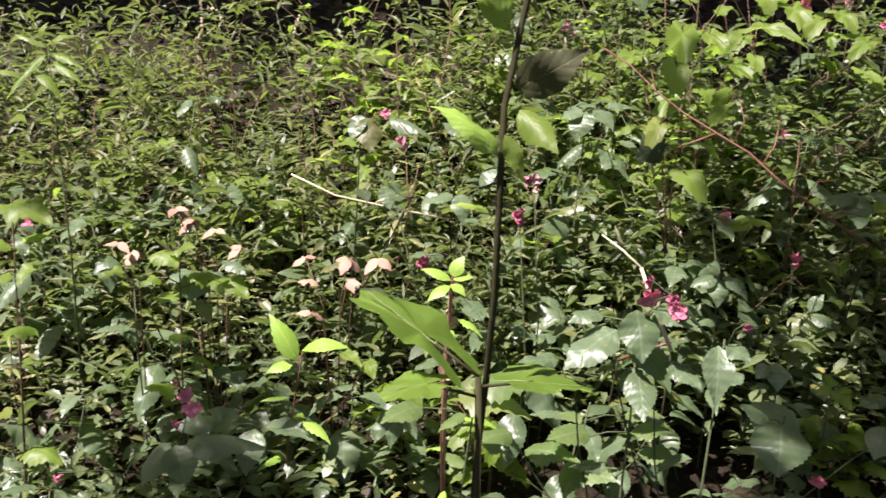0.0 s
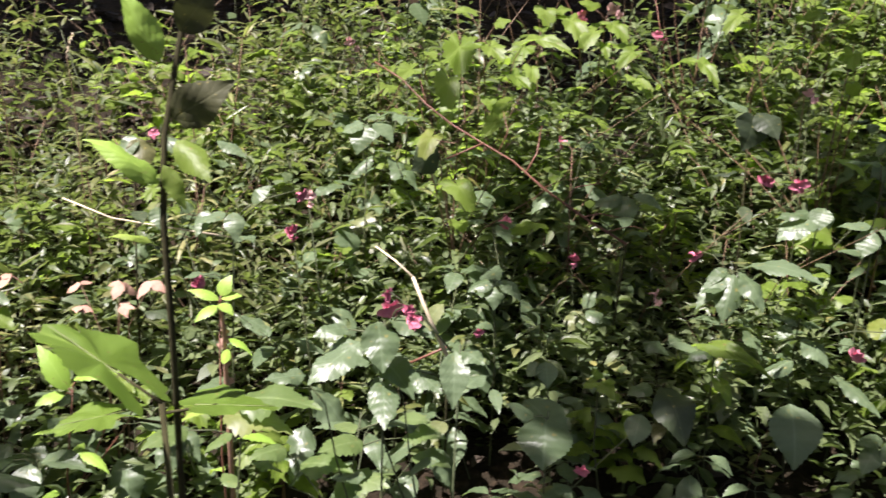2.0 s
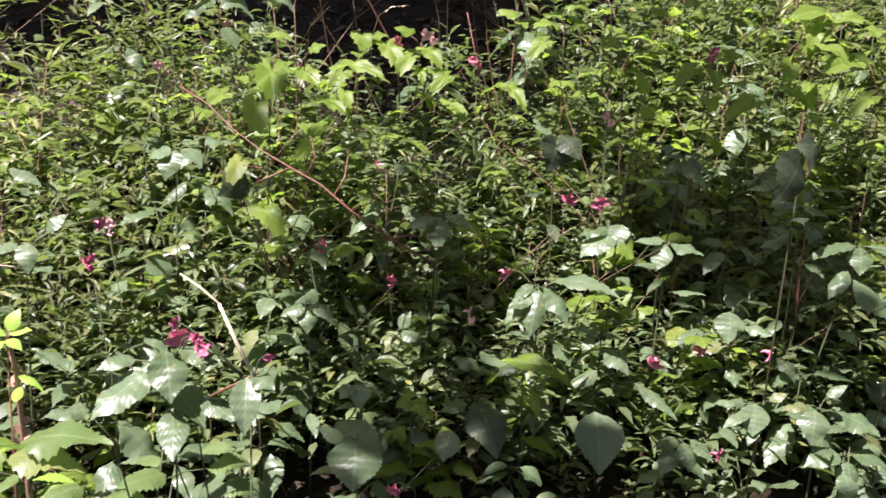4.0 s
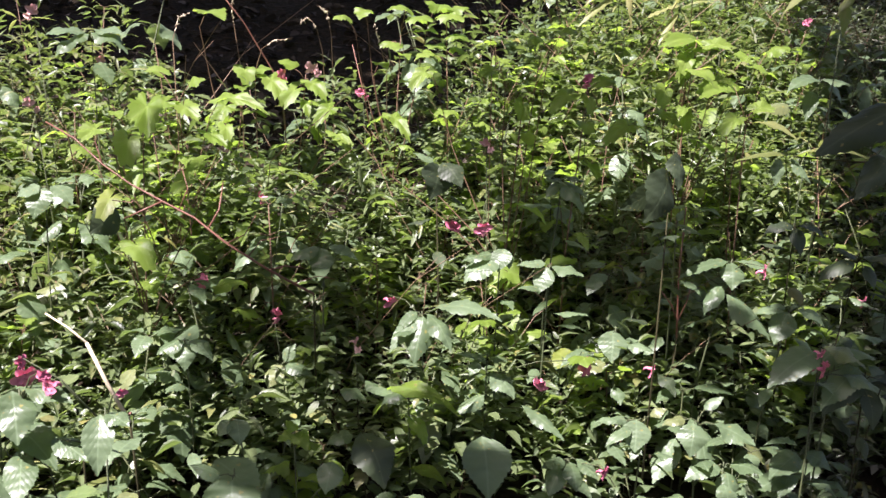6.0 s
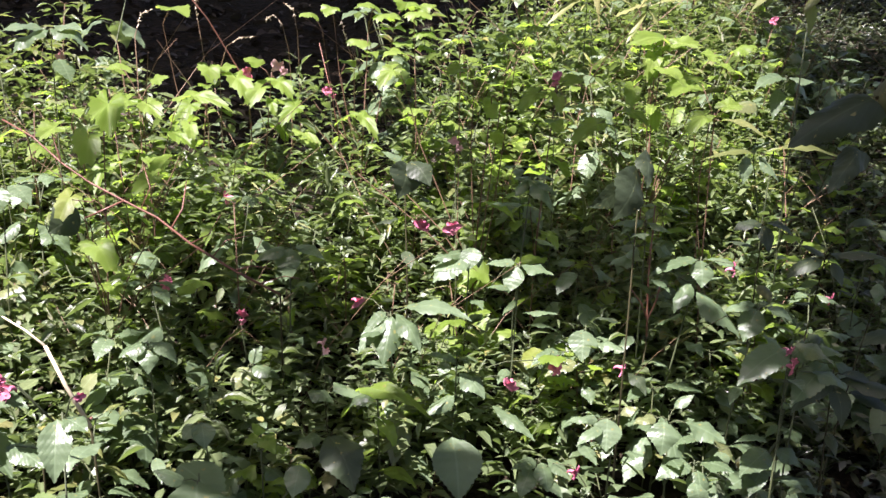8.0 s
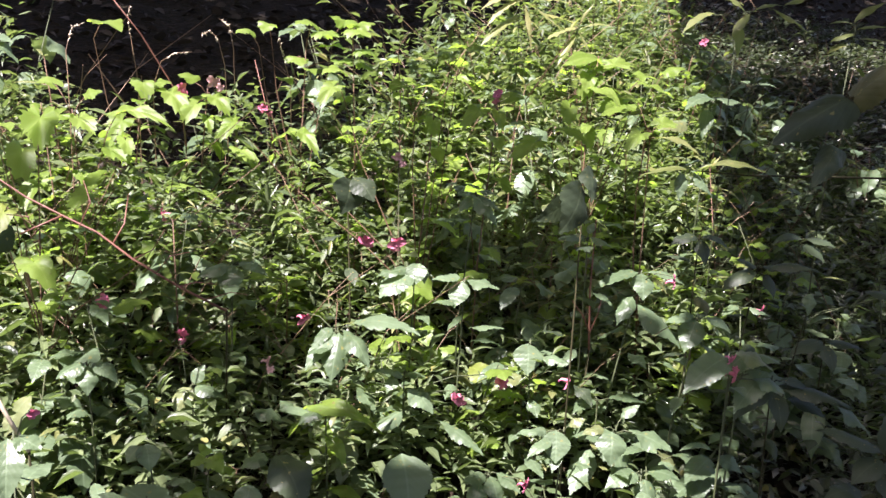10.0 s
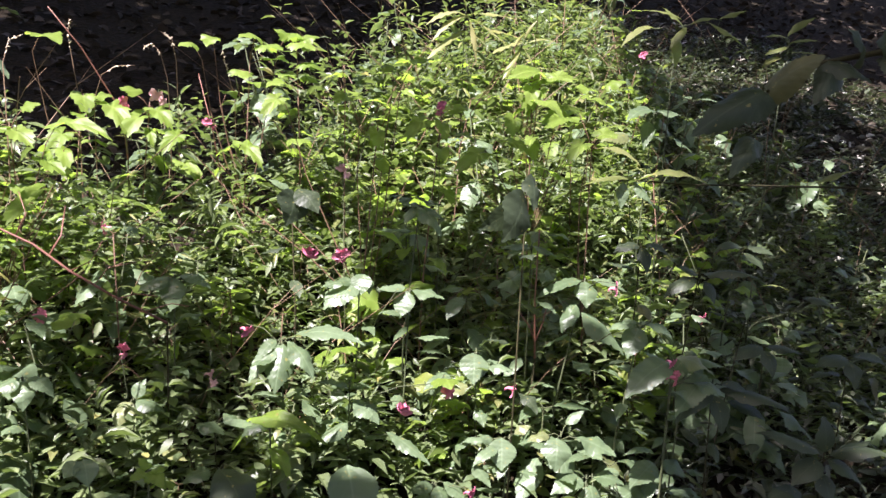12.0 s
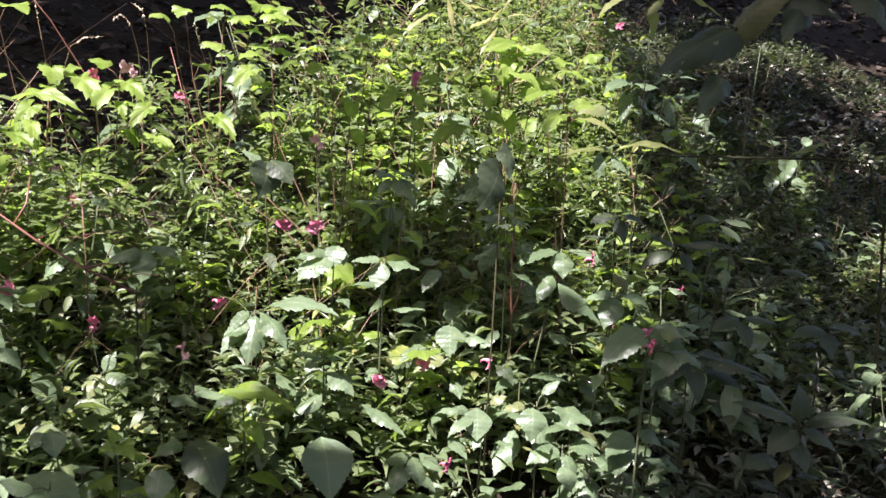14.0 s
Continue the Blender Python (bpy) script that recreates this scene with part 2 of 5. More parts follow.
def leaf_mesh(name, kind, ratio, material, steps=12, teeth=0.1, fold=0.25, arch=0.1, twist=0.0, wave=0.0, bow=0.0):
    """A leaf of length 1 along y, its upper face up: arch lifts its middle, fold its edges, bow rolls the edges down, wave ruffles them."""
    verts, faces, uvs = [], [], []
    cols = (-1, -0.55, 0, 0.55, 1) if steps > 8 else (-1, 0, 1)
    n = len(cols)
    for i in range(steps + 1):
        u = i / steps
        w = ratio * 0.5 * max(outline(kind, u), 0.0)
        z0 = arch * 4 * u * (1 - u) * (1.15 - 0.3 * u)
        a = twist * (u - 0.3)
        for side in cols:
            jag = (teeth if i % 2 else -teeth * 0.6) if abs(side) == 1 and 0 < i < steps else 0.0
            x = side * w * (1 + jag)
            z = abs(x) * fold - bow * x * x / max(ratio * 0.5, 0.01) + wave * side * math.sin(u * 11) * w + 0.012 * abs(side) * math.sin(u * 40 - abs(side) * 3)
            y = u + (0.02 if jag > 0 else 0) - 0.03 * abs(side) * (1 - u)
            verts.append((x * math.cos(a) - z * math.sin(a), y, z0 + x * math.sin(a) + z * math.cos(a)))
            uvs.append((0.5 + side * 0.5 * (w / (ratio * 0.5) if ratio else 0), u))
    for i in range(steps):
        for k in range(n - 1):
            b = i * n + k
            faces.append((b, b + 1, b + n + 1, b + n))
    return finish_leaf(name, verts, faces, uvs, material)


def finish_leaf(name, verts, faces, uvs, material):
    me = bpy.data.meshes.new(name)
    me.from_pydata(verts, [], faces)
    layer = me.uv_layers.new(name="UVMap")
    for loop in me.loops:
        layer.data[loop.index].uv = uvs[loop.vertex_index]
    me.polygons.foreach_set("use_smooth", [True] * len(faces))
    me.materials.append(material)
    return me


def lobed_mesh(name, material, lobes=5, depth=0.3, teeth=0.07, cup=0.12, ratio=1.0, seed=0, relief=1.0):
    """A palmate leaf of length about 1 from its base at the origin, with toothed lobes."""
    rng = random.Random(seed)
    verts, uvs, faces = [(0, 0.32, 0.0)], [(0.5, 0.3)], []
    n = lobes * 8
    grown = [rng.uniform(0.78, 1.14) for _ in range(lobes + 1)]
    for ring in (0.5, 1.0):
        for k in range(n + 1):
            a = -math.pi * 0.93 + 2 * math.pi * 0.93 * k / n
            lobe = abs(math.sin(lobes * (a + math.pi) / 2))
            r = 0.46 * (1 - depth * (1 - lobe ** 0.7)) * (0.82 + 0.34 * math.cos(a) ** 2 * (1 if math.cos(a) > 0 else 0.6))
            r *= grown[min(lobes, int(lobes * (a + math.pi) / (2 * math.pi)))] * (1 + (teeth if k % 2 else -teeth) * rng.uniform(0.6, 1.5) * (ring == 1.0))
            r *= ring
            x, y = r * math.sin(a) * ratio, 0.32 + r * math.cos(a) * 1.35
            z = cup * (0.25 - (r / 0.5) ** 2) * 0.5 + 0.05 * math.sin(a * lobes) * ring + 0.02 * rng.uniform(-1, 1) + 0.22 * abs(x) - 0.35 * (y - 0.32) ** 2 - 0.25 * x * x
            verts.append((x, y, z * relief))
            uvs.append((0.5 + x, max(0.0, y)))
    m = n + 1
    for k in range(n):
        faces.append((0, 1 + k + 1, 1 + k))
        faces.append((1 + k, 2 + k, 1 + m + k + 1, 1 + m + k))
    return finish_leaf(name, verts, faces, uvs, material)


def leaf_set(name, kind, ratio, material, count, seed, **extra):
    rng = random.Random(seed)
    made = []
    for _ in range(count):
        made.append(leaf_mesh(name, kind, ratio * rng.uniform(0.88, 1.12), material, fold=rng.uniform(0.05, 0.4), arch=rng.uniform(0.05, 0.16),
                              twist=rng.uniform(-0.5, 0.5), wave=rng.uniform(0, 0.25), bow=rng.uniform(0.1, 0.75), **extra))
    return made


BALSAM_LEAVES = leaf_set("balsam_leaf", "ovate", 0.46, BALSAM, 7, 1, steps=24, teeth=0.05)
BROAD_LEAVES = leaf_set("broad_leaf", "ovate", 0.58, BALSAM, 6, 2, steps=26, teeth=0.045)
HEART_LEAVES = leaf_set("heart_leaf", "heart", 0.85, LIME, 5, 3, steps=14, teeth=0.09)
NARROW_LEAVES = leaf_set("narrow_leaf", "lance", 0.22, NARROW, 6, 4, steps=10, teeth=0.0)
PALE_LEAVES = leaf_set("pale_narrow_leaf", "lance", 0.17, PALE_GREEN, 5, 14, steps=12, teeth=0.0)
SMALL_LEAVES = leaf_set("small_leaf", "ovate", 0.55, SMALL, 6, 5, steps=8, teeth=0.05)
TOOTHED_LEAVES = leaf_set("toothed_leaf", "ovate", 0.62, MID, 5, 19, steps=20, teeth=0.11)
FRESH_LEAVES = leaf_set("fresh_leaf", "ovate", 0.36, FRESH, 4, 9, steps=14, teeth=0.04)
# broad leaves again in a dark colour, for those that hang in shade
SHADED_BROAD_LEAVES = leaf_set("broad_leaf", "ovate", 0.62, SHADED_LEAF, 4, 7, steps=24, teeth=0.04)
SHRUB_LEAVES = leaf_set("shaded_leaf", "ovate", 0.48, SHADED_LEAF, 6, 6, steps=12, teeth=0.0)
LOBED_LEAVES = [lobed_mesh("lobed_leaf", LIME, 5, 0.20, 0.085, 0.15, 1.05, 11), lobed_mesh("lobed_leaf", LIME, 3, 0.16, 0.08, 0.2, 0.95, 12),
                lobed_mesh("lobed_leaf", LIME, 5, 0.13, 0.09, -0.1, 1.0, 13), lobed_mesh("lobed_leaf", LIME, 3, 0.12, 0.085, 0.1, 0.9, 14)]


def tube(bm, points, r0, r1, sides=6):
    """A tapering tube along points."""
    points = [Vector(p) for p in points]
    rings = []
    for i, p in enumerate(points):
        way = (points[min(i + 1, len(points) - 1)] - points[max(i - 1, 0)]).normalized()
        ref = Vector((1, 0, 0)) if abs(way.x) < 0.8 else Vector((0, 1, 0))
        a = way.cross(ref).normalized()
        b = way.cross(a)
        r = r0 + (r1 - r0) * i / (len(points) - 1)
        rings.append([bm.verts.new(p + a * r * math.cos(2 * math.pi * k / sides) + b * r * math.sin(2 * math.pi * k / sides)) for k in range(sides)])
    for q, w in zip(rings, rings[1:]):
        for k in range(sides):
            bm.faces.new((q[k], q[(k + 1) % sides], w[(k + 1) % sides], w[k]))
    bm.faces.new(rings[-1])
    bm.faces.new(list(reversed(rings[0])))


def flower_mesh(name, material, seed=0):
    """A hooded balsam flower about 1 long: a slim pouch with a bent spur and crumpled petals round its mouth."""
    rng = random.Random(seed)
    bm = bmesh.new()
    tube(bm, [(0, -0.42, -0.22), (0, -0.38, -0.08), (0, -0.25, 0.02), (0, -0.05, 0.03), (0, 0.12, 0.0)], 0.03, 0.16, 7)
    for k in range(6):
        a = k * 1.047 + rng.uniform(-0.3, 0.3)
        w, l = rng.uniform(0.26, 0.42), rng.uniform(0.36, 0.6)
        out = Vector((math.cos(a), 0.55 + rng.uniform(-0.3, 0.3), math.sin(a))).normalized()
        side = out.cross(Vector((0, 1, 0))).normalized()
        up = side.cross(out)
        grid = []
        for i in range(5):
            u = i / 4
            for q in (-1, -0.4, 0.4, 1):
                ww = w * (0.25 + 0.75 * math.sin(math.pi * (0.1 + 0.75 * u)))
                p = Vector((0, 0.06, 0)) + out * (u * l) + side * (q * ww * 0.6) + up * (0.12 * q * q - 0.25 * u * u + rng.uniform(-0.06, 0.06))
                grid.append(bm.verts.new(p))
        for i in range(4):
            for q in range(3):
                b = i * 4 + q
                bm.faces.new((grid[b], grid[b + 1], grid[b + 5], grid[b + 4]))
    me = bpy.data.meshes.new(name)
    bm.to_mesh(me)
    bm.free()
    for p in me.polygons:
        p.use_smooth = True
    me.materials.append(material)
    return me


FLOWERS = [flower_mesh("flower", PINK, k) for k in range(3)]
FADED = [flower_mesh("flower", PALE_PINK, k + 5) for k in range(2)]


def aim(base, tip, up=(0, 0, 1), wide=1.0):
    """The pose of a leaf from base to tip, its upper face towards up."""
    base, tip = Vector(base), Vector(tip)
    y = tip - base
    size = y.length
    y.normalize()
    x = y.cross(Vector(up))
    if x.length < 1e-3:
        x = Vector((1, 0, 0))
    x.normalize()
    z = x.cross(y)
    m = Matrix((x, y, z)).transposed().to_4x4()
    return Matrix.Translation(base) @ m @ Matrix.Diagonal((size * wide, size, size, 1))


def put_leaf(name, mesh, parent, m, label=""):
    ob = new(name, mesh)
    ob.parent = parent
    ob.matrix_basis = m
    if label:
        ob["label"] = label
    return ob


# ---- the plants that fill the bank ----


def whorled_plant(rng, height, leaf, meshes, stem_mat, whorls, per, droop, name, flowers=0, spread=1.0):
    """A plant at the origin: an upright stem with whorls of stalked leaves, closer towards the top."""
    root = new(name)
    lean = Vector((rng.uniform(-0.28, 0.28), rng.uniform(-0.28, 0.28), 0))
    line = [Vector((0, 0, -0.05)), lean * 0.3 * height + Vector((0, 0, height * 0.4)), lean * height + Vector((0, 0, height))]
    bm = bmesh.new()
    tube(bm, line, 0.0036 * height / 0.6, 0.0015, 5)
    turn = rng.uniform(0, 6.28)
    for w in range(whorls):
        f = 1 - (w / max(1, whorls)) ** 0.85 * 0.72
        z = height * f
        at = lean * height * f * f + Vector((0, 0, z))
        size = leaf * (0.55 + 0.45 * min(1, (w + 0.35) / 1.6)) * rng.uniform(0.85, 1.1)
        for k in range(per):
            a = turn + 2 * math.pi * k / per + rng.uniform(-0.25, 0.25) + w * 1.05
            d = droop + rng.uniform(-0.35, 0.3) - (0.45 if w == 0 else 0)
            out = Vector((math.cos(a), math.sin(a), 0))
            stalk = at + out * size * 0.28 * spread + Vector((0, 0, size * 0.10))
            tip = stalk + (out * math.cos(d) + Vector((0, 0, -math.sin(d)))) * size
            tube(bm, [at, stalk], 0.0016, 0.001, 3)
            put_leaf("leaf", rng.choice(meshes), root, aim(stalk, tip, out * math.sin(max(d, 0.0)) + Vector((0, 0, 1))))
    for k in range(flowers):
        a = rng.uniform(0, 6.28)
        at = line[-1]
        hold = at + Vector((math.cos(a) * 0.05, math.sin(a) * 0.05, rng.uniform(0.0, 0.06)))
        tube(bm, [at, (at + hold) / 2 + Vector((0, 0, 0.02)), hold], 0.0012, 0.0008, 3)
        m = Matrix.Translation(hold + Vector((0, 0, -0.012))) @ pose(0, 0, 0, rng.uniform(-30, 20), 0, math.degrees(a) - 90) @ Matrix.Scale(rng.uniform(0.028, 0.036), 4)
        put_leaf("flower", rng.choice(FLOWERS), root, m, "pink hooded balsam flower")
    stem = mesh_object("stem", bm, stem_mat, root)
    return root


def sprayed_plant(rng, height, leaf, meshes, stem_mat, count, name, lobed=False):
    """A plant at the origin with alternate leaves up one or two arching stems."""
    root = new(name)
    bm = bmesh.new()
    for stem in range(2):
        a0 = rng.uniform(0, 6.28)
        reach = height * rng.uniform(0.15, 0.4)
        pts = [Vector((math.cos(a0) * reach * t * t, math.sin(a0) * reach * t * t, height * (t - 0.12 * t * t) * (1 - 0.15 * stem) - 0.04 * (t == 0))) for t in (0, 0.25, 0.5, 0.75, 1.0)]
        tube(bm, pts, 0.003, 0.0012, 5)
        for k in range(count // 2):
            t = 0.3 + 0.7 * (k + 0.5) / (count / 2)
            i = min(3, int(t * 4))
            at = pts[i].lerp(pts[i + 1], t * 4 - i)
            a = a0 + k * 2.4 + rng.uniform(-0.4, 0.4)
            size = leaf * rng.uniform(0.7, 1.1) * (1.15 - 0.45 * t)
            out = Vector((math.cos(a), math.sin(a), 0))
            hold = at + out * size * 0.25 + Vector((0, 0, size * 0.15))
            d = rng.uniform(-0.3, 0.42)
            tip = hold + (out * math.cos(d) - Vector((0, 0, math.sin(d)))) * size
            tube(bm, [at, hold], 0.0012, 0.0008, 3)
            put_leaf("leaf", rng.choice(meshes), root, aim(hold, tip, Vector((rng.uniform(-0.3, 0.3), rng.uniform(-0.5, 0.1), 1))))
    mesh_object("stem", bm, stem_mat, root)
    return root


KINDS = {
    "balsam": ("flowering balsam plant with drooping toothed pale green leaves", "balsam plant", "balsam on the bank"),
    "vine": ("bramble-like plant with bright lime lobed leaves on red stems", "wild plant", "lime-leaved plants on the bank"),
    "knotweed": ("weedy plant with narrow willow-like green leaves", "weed", "narrow-leaved weeds on the bank"),
    "weed": ("low weed with small ovate green leaves", "weed", "small-leaved weeds on the bank"),
}


HEIGHTS = (0.30, 0.44, 0.60)


def build_templates():
    """Plants of each kind in three heights."""
    rng = random.Random(21)
    made = {}
    for size, h in enumerate(HEIGHTS):
        made["balsam", size] = [whorled_plant(rng, h, 0.115 + 0.01 * k, BALSAM_LEAVES if k % 2 else BROAD_LEAVES, GREEN_STEM, 3 + (size > 0), 3, 0.75, "balsam_plant", flowers=(k == 1 and size == 1)) for k in range(3)]
        made["vine", size] = [sprayed_plant(rng, h, 0.098, HEART_LEAVES if k == 1 else LOBED_LEAVES, GREEN_STEM if k else VINE_STEM, 12, "lime_leaved_plant") for k in range(2)]
        made["knotweed", size] = [whorled_plant(rng, h, 0.085, PALE_LEAVES if k == 2 else NARROW_LEAVES, VINE_STEM if k else GREEN_STEM, 5 + size, 3 if k == 2 else 2, 0.15, "narrow_leaved_weed") for k in range(3)]
        made["weed", size] = [sprayed_plant(rng, h, 0.068, SMALL_LEAVES, GREEN_STEM, 14, "small_leaved_weed") for k in range(2)]
    for (kind, size), obs in made.items():
        label, category, group = KINDS[kind]
        for ob in obs:
            tagged(ob, label, category, group)
    return made


def kind_at(x, y, rng):
    s = along(x, y)
    left = max(0.0, min(1.0, (0.5 - x) / 1.2))
    back = max(0.0, min(1.0, (s - 1.5) / 1.0))
    front = max(0.0, min(1.0, (1.75 - s) / 0.3))
    w = {"balsam": max(0.05, 1.0 - 0.75 * left * back - 0.6 * back + 0.5 * front), "vine": 0.06 + 1.15 * back * (1 - 0.55 * left), "knotweed": 0.3 + 1.3 * left * (0.25 + 0.75 * back) * (1 - 0.7 * front) + 0.15 * back - 0.2 * front, "weed": 0.4 - 0.25 * front}
    return rng.choices(list(w), list(w.values()))[0]


def growth_height(x, y):
    """How tall the growth stands: low by the path, taller up the bank."""
    f = max(0.0, min(1.0, (along(x, y) - 1.35) / 1.1))
    return 0.27 + 0.35 * f + 0.09 * noise.noise((x * 2.1, y * 2.1, 15)) + (0.12 if x > 1.3 and along(x, y) > 2.7 else 0)


def fill_bank():
    rng = random.Random(5)
    templates = build_templates()
    used = {k: 0 for k in templates}
    step = 0.147
    for j in range(23):
        for i in range(44):
            x = -2.3 + (i + rng.uniform(0, 1)) * step
            y = 0.75 + (j + rng.uniform(0, 1)) * step - 0.06 * x
            e = growth_edge(x, y)
            if along(x, y) < 1.05 or along(x, y) > back_edge(x) or x - 0.8 * y < -3.1:
                continue
            if along(x, y) < 1.62 and x > 0.3 and rng.random() < 0.4:
                continue
            if along(x, y) > 2.45 and x < -0.2 and rng.random() < 0.45:
                continue
            bare = right_of_edge(x, y)
            if bare > 0 and rng.random() < min(0.9, 0.12 + 0.75 * bare):
                continue
            kind = kind_at(x, y, rng)
            high = growth_height(x, y) * rng.uniform(0.8, 1.12)
            for px, py, pz in STANDING + OPEN_STALKS:
                if abs(px - x) < 0.13 and -0.06 < py - y < 0.26:
                    high = min(high, max(0.2, pz - ground_z(x, y) - 0.07))
            if bare > 0.15:
                kind, high = rng.choice(("weed", "weed", "balsam")), min(high, 0.34)
            size = min(range(3), key=lambda k: abs(HEIGHTS[k] - high) + 0.1 * (HEIGHTS[k] > high * 1.2))
            pool = templates[kind, size]
            k = used[kind, size]
            used[kind, size] += 1
            m = pose(x, y, ground_z(x, y), rng.uniform(-9, 9), rng.uniform(-9, 9), rng.uniform(0, 360)) @ Matrix.Scale(max(0.75, min(1.25, high / HEIGHTS[size])), 4)
            if k < len(pool):
                pool[k].matrix_basis = m
            else:
                copy_thing(pool[k % len(pool)], m)
    for key, pool in templates.items():
        for ob in pool[used[key]:]:
            for o in (*ob.children_recursive, ob):
                bpy.data.objects.remove(o)


# ---- plants with a place of their own ----

LIME_NARROW = leaf_set("narrow_leaf", "lance", 0.22, LIME, 4, 15, steps=12, teeth=0.0)
LEAF_OF = {"B": BALSAM_LEAVES, "W": BROAD_LEAVES, "D": SHADED_BROAD_LEAVES, "H": HEART_LEAVES, "N": NARROW_LEAVES, "S": SHRUB_LEAVES, "Y": FRESH_LEAVES, "L": PALE_LEAVES, "G": LIME_NARROW, "T": TOOTHED_LEAVES, "O": LOBED_LEAVES}
GROWN = {
    "balsam": ("balsam_plant", GREEN_STEM, "balsam plant with broad drooping toothed leaves", "balsam plant", "large balsam plants"),
    "vine": ("lime_leaved_plant", VINE_STEM, "sunlit plant with bright lime lobed leaves on red stems", "wild plant", "large lime-leaved plants"),
    "lime": ("young_shoot", RED_STEM, "young shoot with fresh yellow-green pointed leaves", "shoot", "young shoots"),
    "knot": ("narrow_leaved_bush", GREEN_STEM, "bushy plant with long narrow drooping green leaves", "bush", "narrow-leaved bushes"),
    "nettle": ("toothed_plant", GREEN_STEM, "low plant with level toothed mid-green leaves", "wild plant", "toothed plants by the path"),
    "pale": ("pale_leaved_bush", GREEN_STEM, "bushy plant with long pale yellow-green drooping leaves", "bush", "pale-leaved bushes"),
    "weed": ("small_leaved_weed", GREEN_STEM, "young weed with a rosette of pale green leaves", "weed", "rosette weeds"),
    "shrub": ("woodland_shrub", DARK_STEM, "dark green shrub with smooth ovate leaves in shade", "shrub", "shrubs in the shade"),
}
GROW = random.Random(77)
STANDING = []
OPEN_STALKS = []


def grow(kind, top, leaves, flowers=()):
    """A plant whose stem rises from the ground to top, with leaves (shape, base, tip, breadth) and flowers (place, size)."""
    name, stem_mat, label, category, group = GROWN[kind]
    root = new(name)
    top = Vector(top)
    foot = Vector((top.x + GROW.uniform(-0.05, 0.05), top.y + GROW.uniform(0.0, 0.08), 0))
    foot.z = ground_z(foot.x, foot.y)
    root.location = foot
    inv = Matrix.Translation(-foot)
    bm = bmesh.new()
    up = top - foot
    line = [Vector((0, 0, -0.04)), up * 0.5 + Vector((GROW.uniform(-0.015, 0.015), 0.01, 0)), up]
    tube(bm, line, 0.0028, 0.0014, 6)
    STANDING.extend((b[0], b[1], min(b[2], t[2])) for shape, b, t, w in leaves)
    for shape, base, tip, wide in leaves:
        base, tip = Vector(base) - foot, Vector(tip) - foot
        if kind in ("vine", "nettle"):
            tip.z = base.z + 0.65 * (tip.z - base.z)
        out = tip - base
        face = Vector((out.x * 0.5, out.y * 0.5 - 0.35 * out.length, 0)) + Vector((0, 0, out.length * 1.0))
        if kind == "shrub" or shape == "O":
            face = Vector((0, -0.6 if shape == "O" else -0.3, 1))
        if shape == "D":
            face = Vector((0.25, -1.0, 0.05))
        f = max(0.15, min(0.97, (base.z + 0.2 * (base - up).length * -1) / max(up.z, 0.05)))
        at = up * f
        if (at - base).length < 0.09:
            tube(bm, [at, (at + base) / 2 + Vector((0, 0, 0.006)), base + out * 0.05], 0.0016, 0.001, 4)
        else:
            side = up * 0.45 + Vector((base.x * 0.3, base.y * 0.3 + 0.02, base.z * 0.12))
            hook = base - out.normalized() * 0.03 - Vector((0, 0, 0.05))
            tube(bm, [up * 0.4, side, side.lerp(hook, 0.55) + Vector((base.x * 0.06, 0.015, 0.0)), hook, base + out * 0.05], 0.0019, 0.0009, 5)
        put_leaf("leaf", GROW.choice(LEAF_OF[shape]), root, aim(base, tip, face, wide))
    turn = GROW.uniform(0, 6.28)
    for k in range(6):
        f = 0.9 - 0.11 * k
        a = turn + 2.3 * k
        size = GROW.uniform(0.05, 0.085)
        way = Vector((math.cos(a), math.sin(a), GROW.uniform(-0.7, 0.1))).normalized()
        base = up * f + way * 0.02
        put_leaf("leaf", GROW.choice(LEAF_OF[leaves[0][0]]), root, aim(base, base + way * size, (way.x * 0.3, way.y * 0.3, 1), 0.9))
    for place, size in flowers:
        p = Vector(place) - foot
        f = max(0.2, min(0.97, (p.z - 0.02) / max(up.z, 0.05)))
        hook = p + Vector((0, 0, size * 0.35))
        tube(bm, [up * f, (up * f + hook) / 2 + Vector((0, 0, 0.015)), hook], 0.0013, 0.0009, 4)
        m = Matrix.Translation(p) @ pose(0, 0, 0, GROW.uniform(-35, 10), GROW.uniform(-20, 20), GROW.uniform(120, 250)) @ Matrix.Scale(size * 0.85, 4)
        put_leaf("flower", GROW.choice(FLOWERS), root, m, "pink hooded balsam flower")
    # plants led by a shade-coloured leaf get a dark stem as well
    mesh_object("stem", bm, DARK_STEM if leaves[0][0] == "D" else stem_mat, root)
    return tagged(root, label, category, group)


grow("balsam", (1.229, 1.526, 0.965), [("B", (1.235, 1.516, 0.921), (1.269, 1.461, 0.876), 1.47), ("B", (1.224, 1.522, 0.947), (1.161, 1.557, 0.960), 0.83), ("B", (1.210, 1.500, 0.877), (1.140, 1.492, 0.842), 1.06), ("B", (1.235, 1.524, 0.956), (1.266, 1.494, 0.951), 1.15), ("W", (1.176, 1.427, 0.810), (1.161, 1.357, 0.700), 1.45), ("B", (1.300, 1.480, 0.847), (1.362, 1.395, 0.788), 0.74), ("B", (1.206, 1.522, 0.949), (1.181, 1.512, 0.922), 1.75)], [((1.336, 1.468, 0.902), 0.046), ((1.444, 1.462, 0.930), 0.049)])
